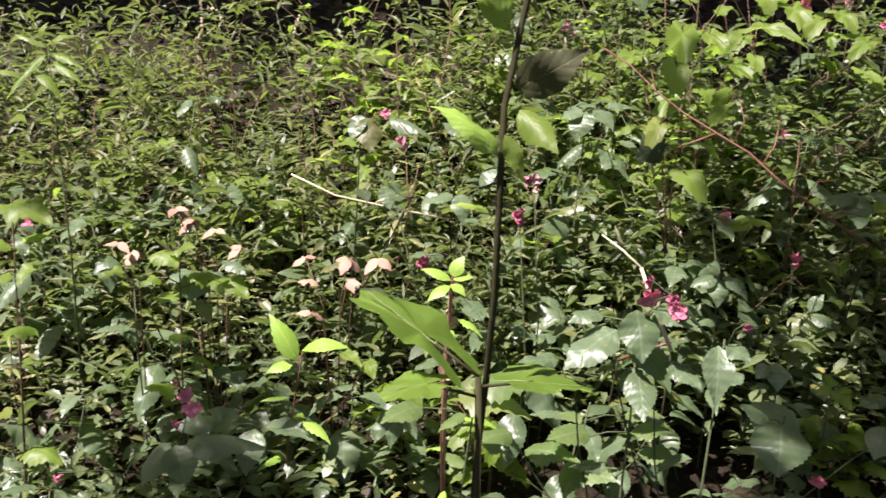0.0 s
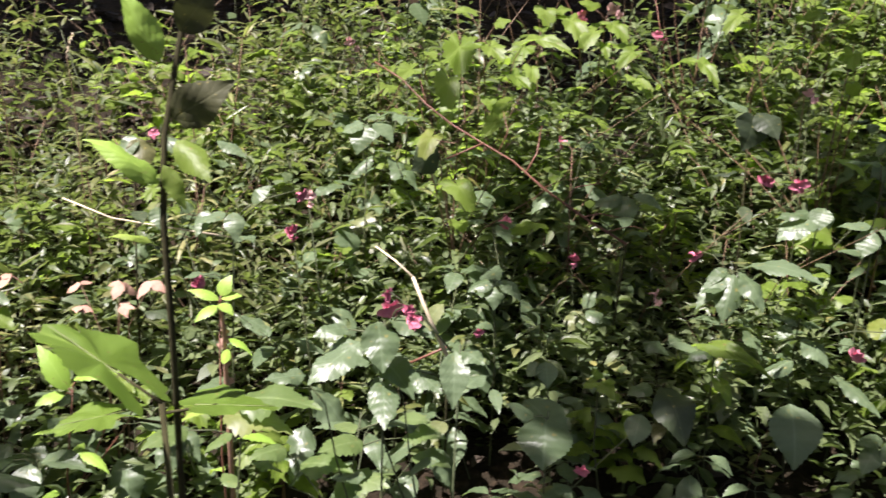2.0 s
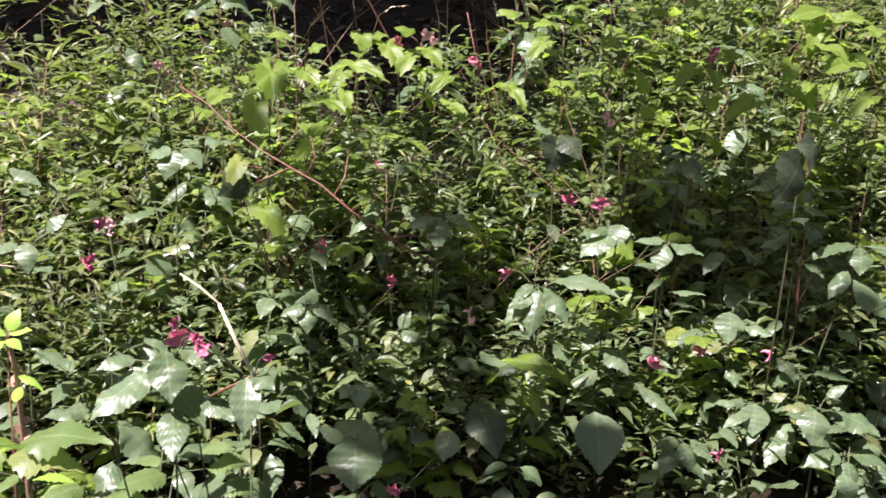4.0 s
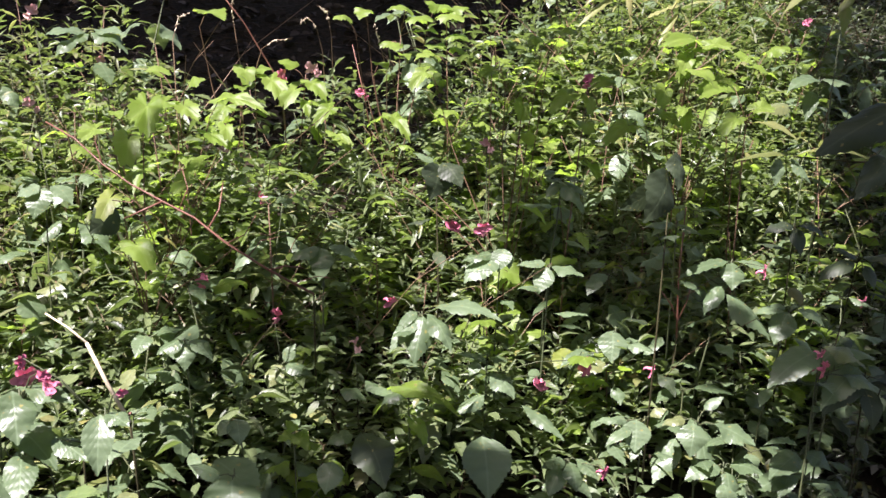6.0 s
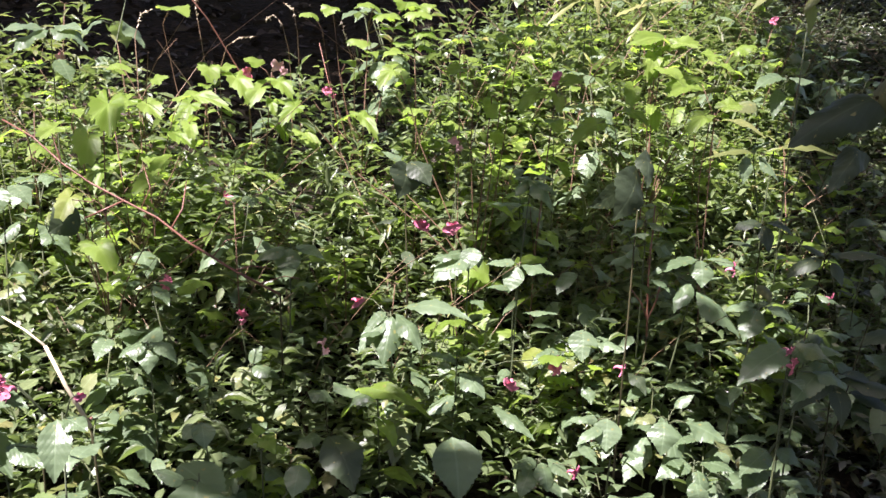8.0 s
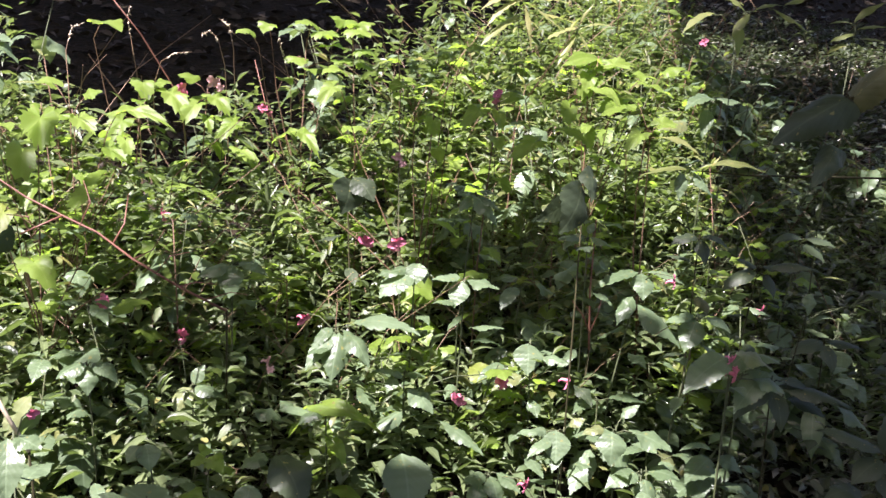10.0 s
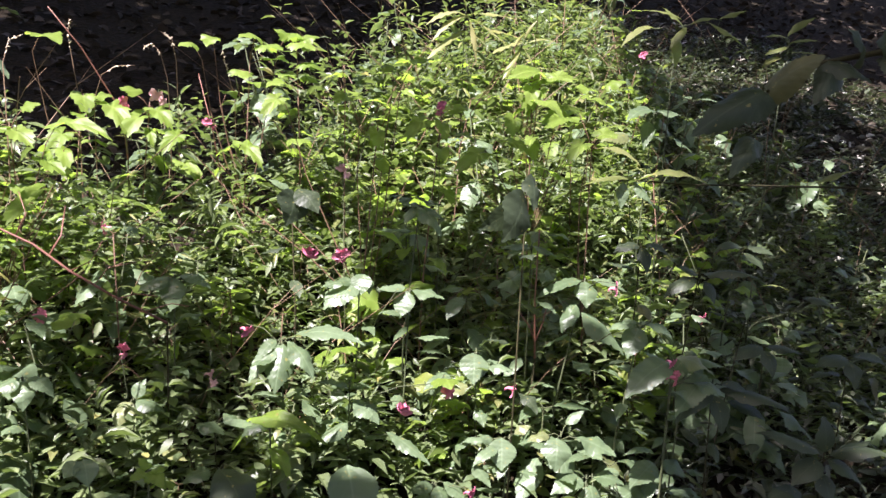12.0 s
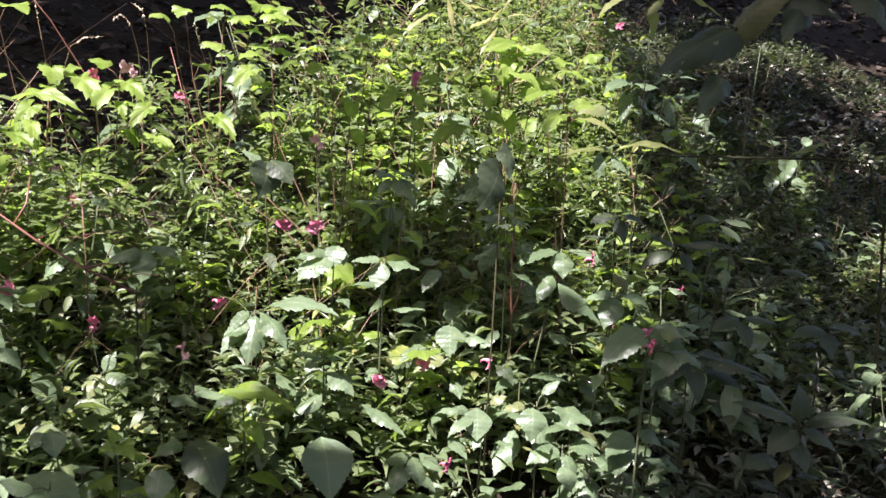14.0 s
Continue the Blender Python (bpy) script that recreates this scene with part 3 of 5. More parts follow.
grow("balsam", (1.084, 1.562, 1.068), [("B", (1.078, 1.567, 1.055), (1.002, 1.544, 0.985), 0.98), ("B", (1.084, 1.555, 1.055), (1.047, 1.510, 0.965), 1.17), ("B", (1.094, 1.548, 1.063), (1.123, 1.484, 0.994), 0.98), ("B", (1.105, 1.545, 1.073), (1.221, 1.436, 1.065), 0.78), ("B", (1.077, 1.578, 1.062), (1.029, 1.565, 1.021), 1.18)], [((1.038, 1.656, 1.072), 0.039)])
grow("balsam", (1.776, 1.384, 1.177), [("B", (1.765, 1.389, 1.170), (1.633, 1.390, 1.138), 0.62), ("W", (1.774, 1.381, 1.167), (1.756, 1.352, 1.112), 1.28), ("B", (1.784, 1.371, 1.173), (1.839, 1.308, 1.150), 0.96), ("B", (1.757, 1.366, 1.097), (1.805, 1.273, 1.011), 1.08), ("B", (1.743, 1.376, 1.115), (1.687, 1.358, 1.058), 1.03)], [((1.789, 1.298, 1.164), 0.037)])
grow("balsam", (1.547, 1.498, 1.008), [("W", (1.542, 1.500, 0.994), (1.520, 1.467, 0.930), 1.57), ("B", (1.479, 1.506, 0.948), (1.404, 1.502, 0.919), 1.06), ("B", (1.564, 1.483, 0.962), (1.614, 1.433, 0.955), 1.06), ("B", (1.515, 1.487, 0.925), (1.431, 1.484, 0.897), 0.92)], [((1.593, 1.415, 0.923), 0.044)])
grow("balsam", (1.476, 1.260, 0.882), [("W", (1.455, 1.260, 0.876), (1.435, 1.230, 0.819), 1.60), ("B", (1.438, 1.271, 0.874), (1.362, 1.276, 0.876), 0.74), ("B", (1.487, 1.256, 0.882), (1.522, 1.247, 0.897), 1.31), ("B", (1.438, 1.253, 0.859), (1.375, 1.249, 0.832), 1.05)])
grow("balsam", (1.564, 1.197, 0.893), [("W", (1.545, 1.188, 0.883), (1.520, 1.159, 0.825), 1.56), ("W", (1.593, 1.177, 0.880), (1.645, 1.113, 0.851), 1.03), ("B", (1.535, 1.204, 0.888), (1.481, 1.206, 0.881), 1.12), ("B", (1.585, 1.206, 0.903), (1.627, 1.198, 0.928), 1.14)])
grow("balsam", (1.759, 1.080, 1.054), [("W", (1.748, 1.079, 1.049), (1.623, 1.071, 0.991), 0.87), ("B", (1.832, 1.052, 1.015), (1.730, 1.036, 0.945), 1.04), ("W", (1.772, 1.078, 1.056), (1.819, 1.018, 1.025), 1.33), ("B", (1.794, 1.049, 1.006), (1.833, 0.998, 0.983), 1.44)], [((1.729, 1.045, 1.027), 0.040), ((1.735, 1.060, 1.054), 0.029)])
grow("balsam", (1.342, 1.340, 0.774), [("W", (1.333, 1.341, 0.769), (1.275, 1.341, 0.759), 1.13), ("B", (1.344, 1.335, 0.765), (1.342, 1.300, 0.714), 1.52), ("B", (1.358, 1.331, 0.773), (1.388, 1.285, 0.739), 1.31), ("B", (1.321, 1.338, 0.752), (1.285, 1.318, 0.703), 1.39)], [((1.392, 1.281, 0.759), 0.036)])
grow("balsam", (1.794, 1.143, 0.798), [("W", (1.788, 1.145, 0.798), (1.685, 1.110, 0.773), 0.94), ("W", (1.806, 1.139, 0.798), (1.837, 1.095, 0.773), 1.65), ("B", (1.776, 1.143, 0.756), (1.673, 1.142, 0.728), 1.14), ("B", (1.836, 1.121, 0.736), (1.879, 1.067, 0.714), 1.45)])
grow("balsam", (1.599, 1.150, 0.807), [("W", (1.587, 1.152, 0.799), (1.505, 1.152, 0.781), 1.02), ("W", (1.615, 1.148, 0.799), (1.660, 1.100, 0.790), 1.25), ("B", (1.608, 1.149, 0.781), (1.597, 1.121, 0.733), 1.79)])
grow("balsam", (1.473, 1.646, 1.343), [("B", (1.469, 1.647, 1.338), (1.425, 1.649, 1.336), 1.06), ("B", (1.464, 1.649, 1.335), (1.496, 1.581, 1.262), 0.84), ("B", (1.477, 1.645, 1.343), (1.513, 1.608, 1.333), 0.89), ("B", (1.476, 1.643, 1.335), (1.513, 1.592, 1.297), 0.88), ("B", (1.460, 1.649, 1.330), (1.425, 1.638, 1.295), 1.16)])
grow("balsam", (1.703, 1.500, 1.248), [("B", (1.693, 1.503, 1.245), (1.617, 1.507, 1.238), 0.69), ("B", (1.708, 1.496, 1.241), (1.742, 1.454, 1.219), 1.09), ("B", (1.704, 1.500, 1.250), (1.721, 1.501, 1.276), 1.29), ("B", (1.692, 1.501, 1.237), (1.629, 1.499, 1.214), 0.86)])
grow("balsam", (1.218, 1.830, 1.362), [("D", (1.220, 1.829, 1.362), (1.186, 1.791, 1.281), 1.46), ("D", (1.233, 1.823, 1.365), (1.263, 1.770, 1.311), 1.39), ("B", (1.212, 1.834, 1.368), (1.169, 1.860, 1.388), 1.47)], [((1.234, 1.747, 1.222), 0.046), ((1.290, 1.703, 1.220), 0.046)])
grow("balsam", (1.311, 1.641, 1.178), [("W", (1.320, 1.638, 1.178), (1.293, 1.616, 1.130), 1.46), ("B", (1.296, 1.640, 1.166), (1.211, 1.625, 1.108), 1.45), ("B", (1.291, 1.644, 1.168), (1.213, 1.644, 1.155), 0.96), ("B", (1.323, 1.633, 1.172), (1.320, 1.611, 1.136), 1.50)])
grow("balsam", (0.306, 1.017, 1.172), [("W", (0.297, 1.021, 1.166), (0.302, 0.977, 1.107), 1.14), ("B", (0.271, 1.026, 1.135), (0.197, 0.985, 1.090), 1.24), ("W", (0.192, 1.017, 1.091), (0.134, 1.000, 1.091), 0.87), ("B", (0.314, 1.013, 1.173), (0.372, 0.979, 1.156), 1.12), ("W", (0.255, 1.046, 1.149), (0.205, 1.030, 1.143), 1.02)], [((0.348, 0.990, 1.180), 0.039), ((0.337, 0.991, 1.194), 0.022)])
grow("balsam", (0.411, 0.987, 1.142), [("W", (0.404, 0.989, 1.130), (0.396, 0.947, 1.062), 0.92), ("W", (0.414, 0.985, 1.134), (0.440, 0.958, 1.122), 1.24), ("W", (0.295, 1.049, 1.106), (0.346, 0.986, 1.061), 0.99), ("W", (0.344, 1.019, 1.094), (0.385, 0.976, 1.073), 0.99), ("B", (0.314, 1.032, 1.073), (0.284, 1.020, 1.046), 2.02)], [((0.313, 1.023, 1.188), 0.040), ((0.309, 1.021, 1.207), 0.023), ((0.432, 0.967, 1.168), 0.017)])
grow("balsam", (0.624, 1.288, 0.887), [("W", (0.620, 1.287, 0.871), (0.605, 1.233, 0.798), 1.67), ("B", (0.599, 1.291, 0.875), (0.549, 1.306, 0.897), 1.18), ("B", (0.815, 1.324, 0.854), (0.791, 1.290, 0.807), 1.64)], [((0.688, 1.265, 0.778), 0.035)])
grow("balsam", (1.024, 1.481, 0.948), [("O", (1.003, 1.487, 0.931), (1.077, 1.349, 0.937), 0.37), ("B", (1.021, 1.472, 0.923), (0.957, 1.466, 0.897), 1.11), ("B", (0.990, 1.491, 0.908), (0.936, 1.520, 0.918), 1.02)])
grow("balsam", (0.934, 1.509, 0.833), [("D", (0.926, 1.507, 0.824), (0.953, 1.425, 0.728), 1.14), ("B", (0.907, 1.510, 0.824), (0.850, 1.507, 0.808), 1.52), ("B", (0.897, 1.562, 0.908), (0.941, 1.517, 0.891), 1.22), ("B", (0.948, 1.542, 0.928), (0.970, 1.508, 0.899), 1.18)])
grow("weed", (0.766, 1.440, 0.878), [("H", (0.767, 1.435, 0.874), (0.782, 1.387, 0.856), 0.84), ("H", (0.761, 1.433, 0.876), (0.727, 1.415, 0.870), 1.02), ("H", (0.767, 1.440, 0.878), (0.753, 1.456, 0.898), 1.00), ("H", (0.771, 1.438, 0.875), (0.790, 1.409, 0.881), 0.92)])
grow("balsam", (0.658, 1.446, 0.916), [("W", (0.655, 1.447, 0.916), (0.655, 1.418, 0.874), 1.56), ("B", (0.607, 1.399, 0.858), (0.674, 1.312, 0.798), 1.71), ("W", (0.644, 1.446, 0.914), (0.618, 1.437, 0.890), 1.66)])
grow("balsam", (-0.491, 1.601, 1.015), [("W", (-0.490, 1.602, 1.006), (-0.497, 1.570, 0.961), 2.58), ("B", (-0.477, 1.608, 1.013), (-0.419, 1.574, 0.991), 1.26), ("B", (-0.501, 1.598, 1.014), (-0.544, 1.575, 0.995), 1.70)])
grow("balsam", (-0.341, 1.494, 0.741), [("W", (-0.387, 1.496, 0.728), (-0.513, 1.453, 0.728), 0.74), ("W", (-0.330, 1.489, 0.725), (-0.209, 1.434, 0.720), 0.60), ("B", (-0.353, 1.490, 0.718), (-0.360, 1.434, 0.644), 1.58), ("B", (-0.386, 1.499, 0.739), (-0.456, 1.512, 0.747), 1.18)], [((-0.495, 1.502, 0.785), 0.040), ((-0.514, 1.510, 0.808), 0.025)])
grow("balsam", (-0.070, 1.481, 0.797), [("B", (-0.070, 1.480, 0.793), (-0.105, 1.431, 0.729), 0.94), ("B", (-0.063, 1.480, 0.791), (-0.073, 1.427, 0.720), 0.94), ("B", (-0.059, 1.480, 0.793), (-0.022, 1.433, 0.740), 0.92)])
grow("balsam", (-0.485, 1.432, 0.720), [("W", (-0.496, 1.428, 0.709), (-0.463, 1.381, 0.648), 1.50), ("B", (-0.469, 1.432, 0.721), (-0.363, 1.383, 0.685), 1.11), ("B", (-0.508, 1.430, 0.714), (-0.548, 1.375, 0.651), 1.30), ("B", (-0.458, 1.434, 0.726), (-0.296, 1.382, 0.730), 0.63)], [((-0.458, 1.433, 0.791), 0.044), ((-0.488, 1.423, 0.759), 0.033), ((-0.716, 1.389, 0.653), 0.031)])
grow("lime", (0.037, 1.370, 1.089), [("Y", (0.035, 1.369, 1.089), (-0.018, 1.381, 1.104), 1.10), ("Y", (0.041, 1.375, 1.089), (0.077, 1.375, 1.093), 1.86), ("Y", (0.039, 1.378, 1.094), (0.059, 1.389, 1.129), 1.76), ("Y", (0.034, 1.360, 1.081), (-0.003, 1.339, 1.058), 1.39), ("Y", (0.037, 1.365, 1.082), (0.063, 1.346, 1.067), 1.60)])
grow("lime", (-0.249, 1.452, 0.892), [("Y", (-0.259, 1.454, 0.890), (-0.317, 1.489, 0.969), 1.04), ("Y", (-0.245, 1.455, 0.909), (-0.156, 1.456, 0.917), 1.07), ("H", (-0.122, 1.428, 0.903), (-0.102, 1.390, 0.883), 0.95), ("H", (-0.165, 1.438, 0.915), (-0.125, 1.395, 0.904), 0.63), ("Y", (-0.266, 1.453, 0.881), (-0.314, 1.432, 0.868), 1.67)])
grow("balsam", (-0.166, 1.749, 1.318), [("D", (-0.154, 1.746, 1.319), (-0.143, 1.700, 1.253), 1.18), ("B", (-0.105, 1.737, 1.322), (-0.014, 1.694, 1.289), 0.83), ("B", (-0.166, 1.750, 1.324), (-0.183, 1.715, 1.275), 1.41), ("B", (0.008, 1.724, 1.317), (0.068, 1.691, 1.286), 1.09)])
grow("balsam", (0.048, 1.574, 1.199), [("W", (0.048, 1.574, 1.199), (0.053, 1.538, 1.148), 1.14), ("B", (0.032, 1.576, 1.198), (-0.022, 1.549, 1.183), 1.32), ("B", (-0.002, 1.583, 1.201), (-0.022, 1.550, 1.157), 1.41), ("B", (0.086, 1.578, 1.216), (0.124, 1.592, 1.249), 1.40), ("W", (-0.104, 1.607, 1.204), (-0.090, 1.578, 1.163), 1.18)], [((0.160, 1.525, 1.170), 0.032), ((-0.023, 1.536, 1.068), 0.040), ((-0.105, 1.653, 1.344), 0.027), ((0.179, 1.567, 1.235), 0.033)])
grow("balsam", (-0.515, 2.057, 1.103), [("W", (-0.528, 2.054, 1.099), (-0.477, 2.011, 1.053), 1.21), ("B", (-0.540, 2.048, 1.095), (-0.588, 2.027, 1.082), 1.67)])
grow("vine", (0.563, 2.081, 1.530), [("O", (0.563, 2.076, 1.517), (0.543, 1.957, 1.418), 0.73), ("O", (0.454, 2.028, 1.451), (0.406, 1.980, 1.425), 1.02), ("H", (0.483, 2.047, 1.484), (0.493, 2.013, 1.459), 1.14), ("O", (0.700, 2.082, 1.365), (0.648, 2.031, 1.336), 0.91), ("O", (0.748, 2.095, 1.452), (0.745, 2.042, 1.409), 1.05), ("O", (0.737, 2.125, 1.514), (0.819, 2.028, 1.514), 0.54)])
grow("vine", (0.532, 1.841, 1.448), [("O", (0.503, 1.834, 1.449), (0.491, 1.754, 1.378), 1.03), ("H", (0.430, 1.800, 1.405), (0.422, 1.809, 1.416), 2.41), ("O", (0.465, 1.746, 1.333), (0.432, 1.691, 1.284), 0.94), ("D", (0.467, 1.727, 1.294), (0.409, 1.705, 1.236), 1.56), ("O", (0.488, 1.631, 1.251), (0.513, 1.553, 1.208), 0.98), ("O", (0.648, 1.888, 1.349), (0.590, 1.839, 1.309), 0.73), ("H", (0.719, 1.691, 1.257), (0.705, 1.632, 1.207), 0.55)])
grow("vine", (0.851, 2.405, 1.602), [("O", (0.851, 2.405, 1.594), (0.848, 2.341, 1.538), 1.22), ("H", (0.753, 2.445, 1.741), (0.794, 2.359, 1.700), 1.08), ("H", (0.882, 2.404, 1.579), (0.929, 2.395, 1.587), 1.57), ("O", (0.806, 2.390, 1.492), (0.758, 2.337, 1.440), 1.11), ("O", (0.914, 2.401, 1.571), (0.938, 2.291, 1.496), 0.78)])
grow("vine", (1.286, 2.291, 1.719), [("H", (1.189, 2.333, 1.757), (1.160, 2.289, 1.708), 1.16), ("H", (1.144, 2.354, 1.737), (1.093, 2.330, 1.718), 0.96), ("H", (1.263, 2.326, 1.669), (1.265, 2.271, 1.623), 1.25), ("H", (1.313, 2.271, 1.735), (1.347, 2.199, 1.714), 1.07), ("H", (1.331, 2.265, 1.696), (1.364, 2.200, 1.684), 0.94), ("H", (1.357, 2.250, 1.657), (1.385, 2.188, 1.637), 0.92), ("H", (1.298, 2.276, 1.763), (1.239, 2.253, 1.747), 1.17), ("H", (1.368, 2.234, 1.766), (1.399, 2.161, 1.741), 0.91), ("H", (1.245, 2.381, 1.607), (1.256, 2.332, 1.575), 1.13)])
grow("vine", (2.055, 1.981, 1.674), [("O", (2.039, 1.965, 1.657), (1.996, 2.004, 1.697), 1.26), ("O", (2.057, 1.964, 1.666), (2.142, 1.947, 1.680), 0.93), ("O", (2.030, 1.943, 1.641), (1.986, 1.898, 1.586), 1.05), ("O", (1.921, 1.883, 1.555), (1.875, 1.832, 1.496), 1.05), ("O", (1.808, 1.856, 1.457), (1.708, 1.820, 1.423), 0.75), ("O", (2.016, 1.889, 1.602), (2.031, 1.804, 1.557), 0.88), ("O", (1.866, 1.850, 1.487), (1.888, 1.775, 1.461), 0.89)])
grow("vine", (1.450, 1.823, 1.526), [("O", (1.448, 1.819, 1.515), (1.422, 1.772, 1.466), 1.07), ("O", (1.406, 1.885, 1.595), (1.350, 1.865, 1.581), 1.03), ("H", (1.575, 1.873, 1.683), (1.635, 1.863, 1.699), 0.93), ("H", (1.513, 1.878, 1.679), (1.473, 1.845, 1.638), 0.88), ("O", (1.275, 2.028, 1.593), (1.214, 1.988, 1.550), 0.84), ("O", (1.047, 2.152, 1.493), (0.989, 2.110, 1.451), 0.88), ("O", (1.189, 2.102, 1.472), (1.208, 2.015, 1.417), 0.64)])
grow("knot", (-0.826, 1.757, 1.440), [("G", (-0.827, 1.761, 1.451), (-0.764, 1.772, 1.470), 1.19), ("G", (-0.832, 1.759, 1.446), (-0.907, 1.770, 1.472), 0.99), ("G", (-0.831, 1.753, 1.429), (-0.889, 1.681, 1.341), 0.78), ("G", (-0.820, 1.756, 1.435), (-0.736, 1.720, 1.405), 0.93), ("G", (-0.814, 1.751, 1.418), (-0.742, 1.713, 1.377), 1.19), ("G", (-0.853, 1.741, 1.394), (-0.779, 1.697, 1.343), 1.08), ("G", (-0.844, 1.763, 1.462), (-0.829, 1.776, 1.497), 1.73), ("G", (-0.876, 1.735, 1.382), (-0.949, 1.742, 1.391), 1.32)])
grow("knot", (2.602, 1.500, 1.788), [("N", (2.598, 1.503, 1.796), (2.679, 1.470, 1.851), 1.18), ("N", (2.604, 1.498, 1.775), (2.680, 1.458, 1.783), 1.39), ("N", (2.601, 1.497, 1.748), (2.648, 1.430, 1.739), 1.31), ("N", (2.596, 1.504, 1.788), (2.545, 1.542, 1.790), 1.91), ("N", (2.596, 1.502, 1.764), (2.519, 1.517, 1.737), 1.64), ("N", (2.582, 1.508, 1.732), (2.514, 1.519, 1.702), 1.62)])
grow("knot", (2.218, 1.565, 1.827), [("N", (2.194, 1.595, 1.850), (2.220, 1.533, 1.788), 1.52), ("N", (2.232, 1.545, 1.797), (2.170, 1.541, 1.734), 1.57), ("N", (2.243, 1.536, 1.805), (2.319, 1.498, 1.817), 1.47), ("N", (2.272, 1.513, 1.812), (2.324, 1.411, 1.735), 1.00), ("N", (2.223, 1.558, 1.820), (2.140, 1.623, 1.841), 1.17), ("N", (2.301, 1.491, 1.820), (2.371, 1.458, 1.844), 1.40), ("N", (2.208, 1.561, 1.774), (2.179, 1.526, 1.682), 1.35), ("N", (2.170, 1.609, 1.798), (2.072, 1.620, 1.740), 1.22)], [((2.129, 1.594, 1.723), 0.026)])
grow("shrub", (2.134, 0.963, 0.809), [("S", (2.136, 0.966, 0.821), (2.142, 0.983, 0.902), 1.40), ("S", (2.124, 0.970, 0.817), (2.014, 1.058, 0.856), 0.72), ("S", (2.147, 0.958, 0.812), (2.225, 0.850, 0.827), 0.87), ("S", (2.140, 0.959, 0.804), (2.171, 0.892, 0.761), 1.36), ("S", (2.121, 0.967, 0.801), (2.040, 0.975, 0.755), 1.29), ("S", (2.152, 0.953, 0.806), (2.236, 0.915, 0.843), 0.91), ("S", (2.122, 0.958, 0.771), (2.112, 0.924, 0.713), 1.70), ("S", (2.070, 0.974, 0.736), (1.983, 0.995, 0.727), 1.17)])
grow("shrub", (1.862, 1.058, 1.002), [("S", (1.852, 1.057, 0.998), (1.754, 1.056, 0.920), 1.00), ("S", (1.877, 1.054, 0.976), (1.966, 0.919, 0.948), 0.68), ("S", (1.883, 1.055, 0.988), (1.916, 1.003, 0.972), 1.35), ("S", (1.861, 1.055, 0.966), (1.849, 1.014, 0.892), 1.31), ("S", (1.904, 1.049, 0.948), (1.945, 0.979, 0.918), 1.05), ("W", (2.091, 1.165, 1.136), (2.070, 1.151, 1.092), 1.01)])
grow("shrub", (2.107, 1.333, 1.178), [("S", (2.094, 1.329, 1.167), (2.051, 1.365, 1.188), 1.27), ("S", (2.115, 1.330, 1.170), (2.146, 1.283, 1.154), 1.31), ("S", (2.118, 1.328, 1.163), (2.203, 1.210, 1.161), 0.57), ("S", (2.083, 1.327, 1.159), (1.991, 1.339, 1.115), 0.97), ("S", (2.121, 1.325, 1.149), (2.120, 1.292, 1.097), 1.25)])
grow("weed", (2.492, 1.531, 1.196), [("S", (2.486, 1.525, 1.189), (2.393, 1.547, 1.175), 1.06), ("S", (2.509, 1.525, 1.188), (2.552, 1.458, 1.169), 1.26), ("S", (2.484, 1.512, 1.174), (2.508, 1.458, 1.131), 1.39), ("W", (2.715, 1.330, 1.119), (2.684, 1.355, 1.134), 2.09), ("S", (2.566, 1.364, 1.060), (2.614, 1.288, 1.037), 1.07)])
grow("balsam", (0.446, 2.215, 1.672), [("W", (0.439, 2.213, 1.665), (0.360, 2.195, 1.609), 1.04), ("W", (0.452, 2.213, 1.668), (0.525, 2.135, 1.618), 0.95), ("B", (0.459, 2.215, 1.676), (0.516, 2.165, 1.666), 1.59), ("W", (0.427, 2.215, 1.668), (0.338, 2.213, 1.660), 1.10), ("B", (0.461, 2.188, 1.597), (0.482, 2.144, 1.544), 1.66)])
grow("balsam", (0.326, 1.895, 1.332), [("W", (0.325, 1.892, 1.326), (0.300, 1.861, 1.264), 1.34), ("B", (0.343, 1.892, 1.331), (0.380, 1.845, 1.293), 1.49), ("B", (0.314, 1.897, 1.332), (0.269, 1.890, 1.310), 2.10)])
grow("vine", (1.383, 2.186, 1.749), [("H", (1.377, 2.190, 1.741), (1.406, 2.114, 1.708), 0.94), ("H", (1.390, 2.182, 1.752), (1.446, 2.172, 1.766), 1.41), ("H", (1.363, 2.198, 1.756), (1.332, 2.229, 1.792), 1.32), ("H", (1.396, 2.173, 1.687), (1.420, 2.106, 1.655), 1.05), ("H", (1.359, 2.208, 1.632), (1.289, 2.178, 1.608), 0.94)])
grow("vine", (1.015, 2.341, 1.573), [("O", (1.022, 2.339, 1.557), (1.044, 2.264, 1.512), 0.98), ("O", (0.999, 2.346, 1.541), (0.937, 2.287, 1.480), 0.90), ("H", (1.040, 2.319, 1.494), (1.068, 2.238, 1.451), 0.87), ("H", (0.985, 2.351, 1.588), (0.944, 2.385, 1.619), 1.23), ("O", (1.073, 2.260, 1.418), (1.096, 2.168, 1.362), 0.79)])
grow("vine", (0.645, 2.208, 1.514), [("O", (0.651, 2.203, 1.500), (0.676, 2.127, 1.454), 0.93), ("O", (0.630, 2.205, 1.507), (0.578, 2.164, 1.474), 1.14), ("H", (0.676, 2.222, 1.543), (0.719, 2.217, 1.565), 1.56), ("O", (0.615, 2.230, 1.571), (0.577, 2.261, 1.599), 1.40), ("O", (0.708, 2.178, 1.429), (0.750, 2.083, 1.385), 0.70)])
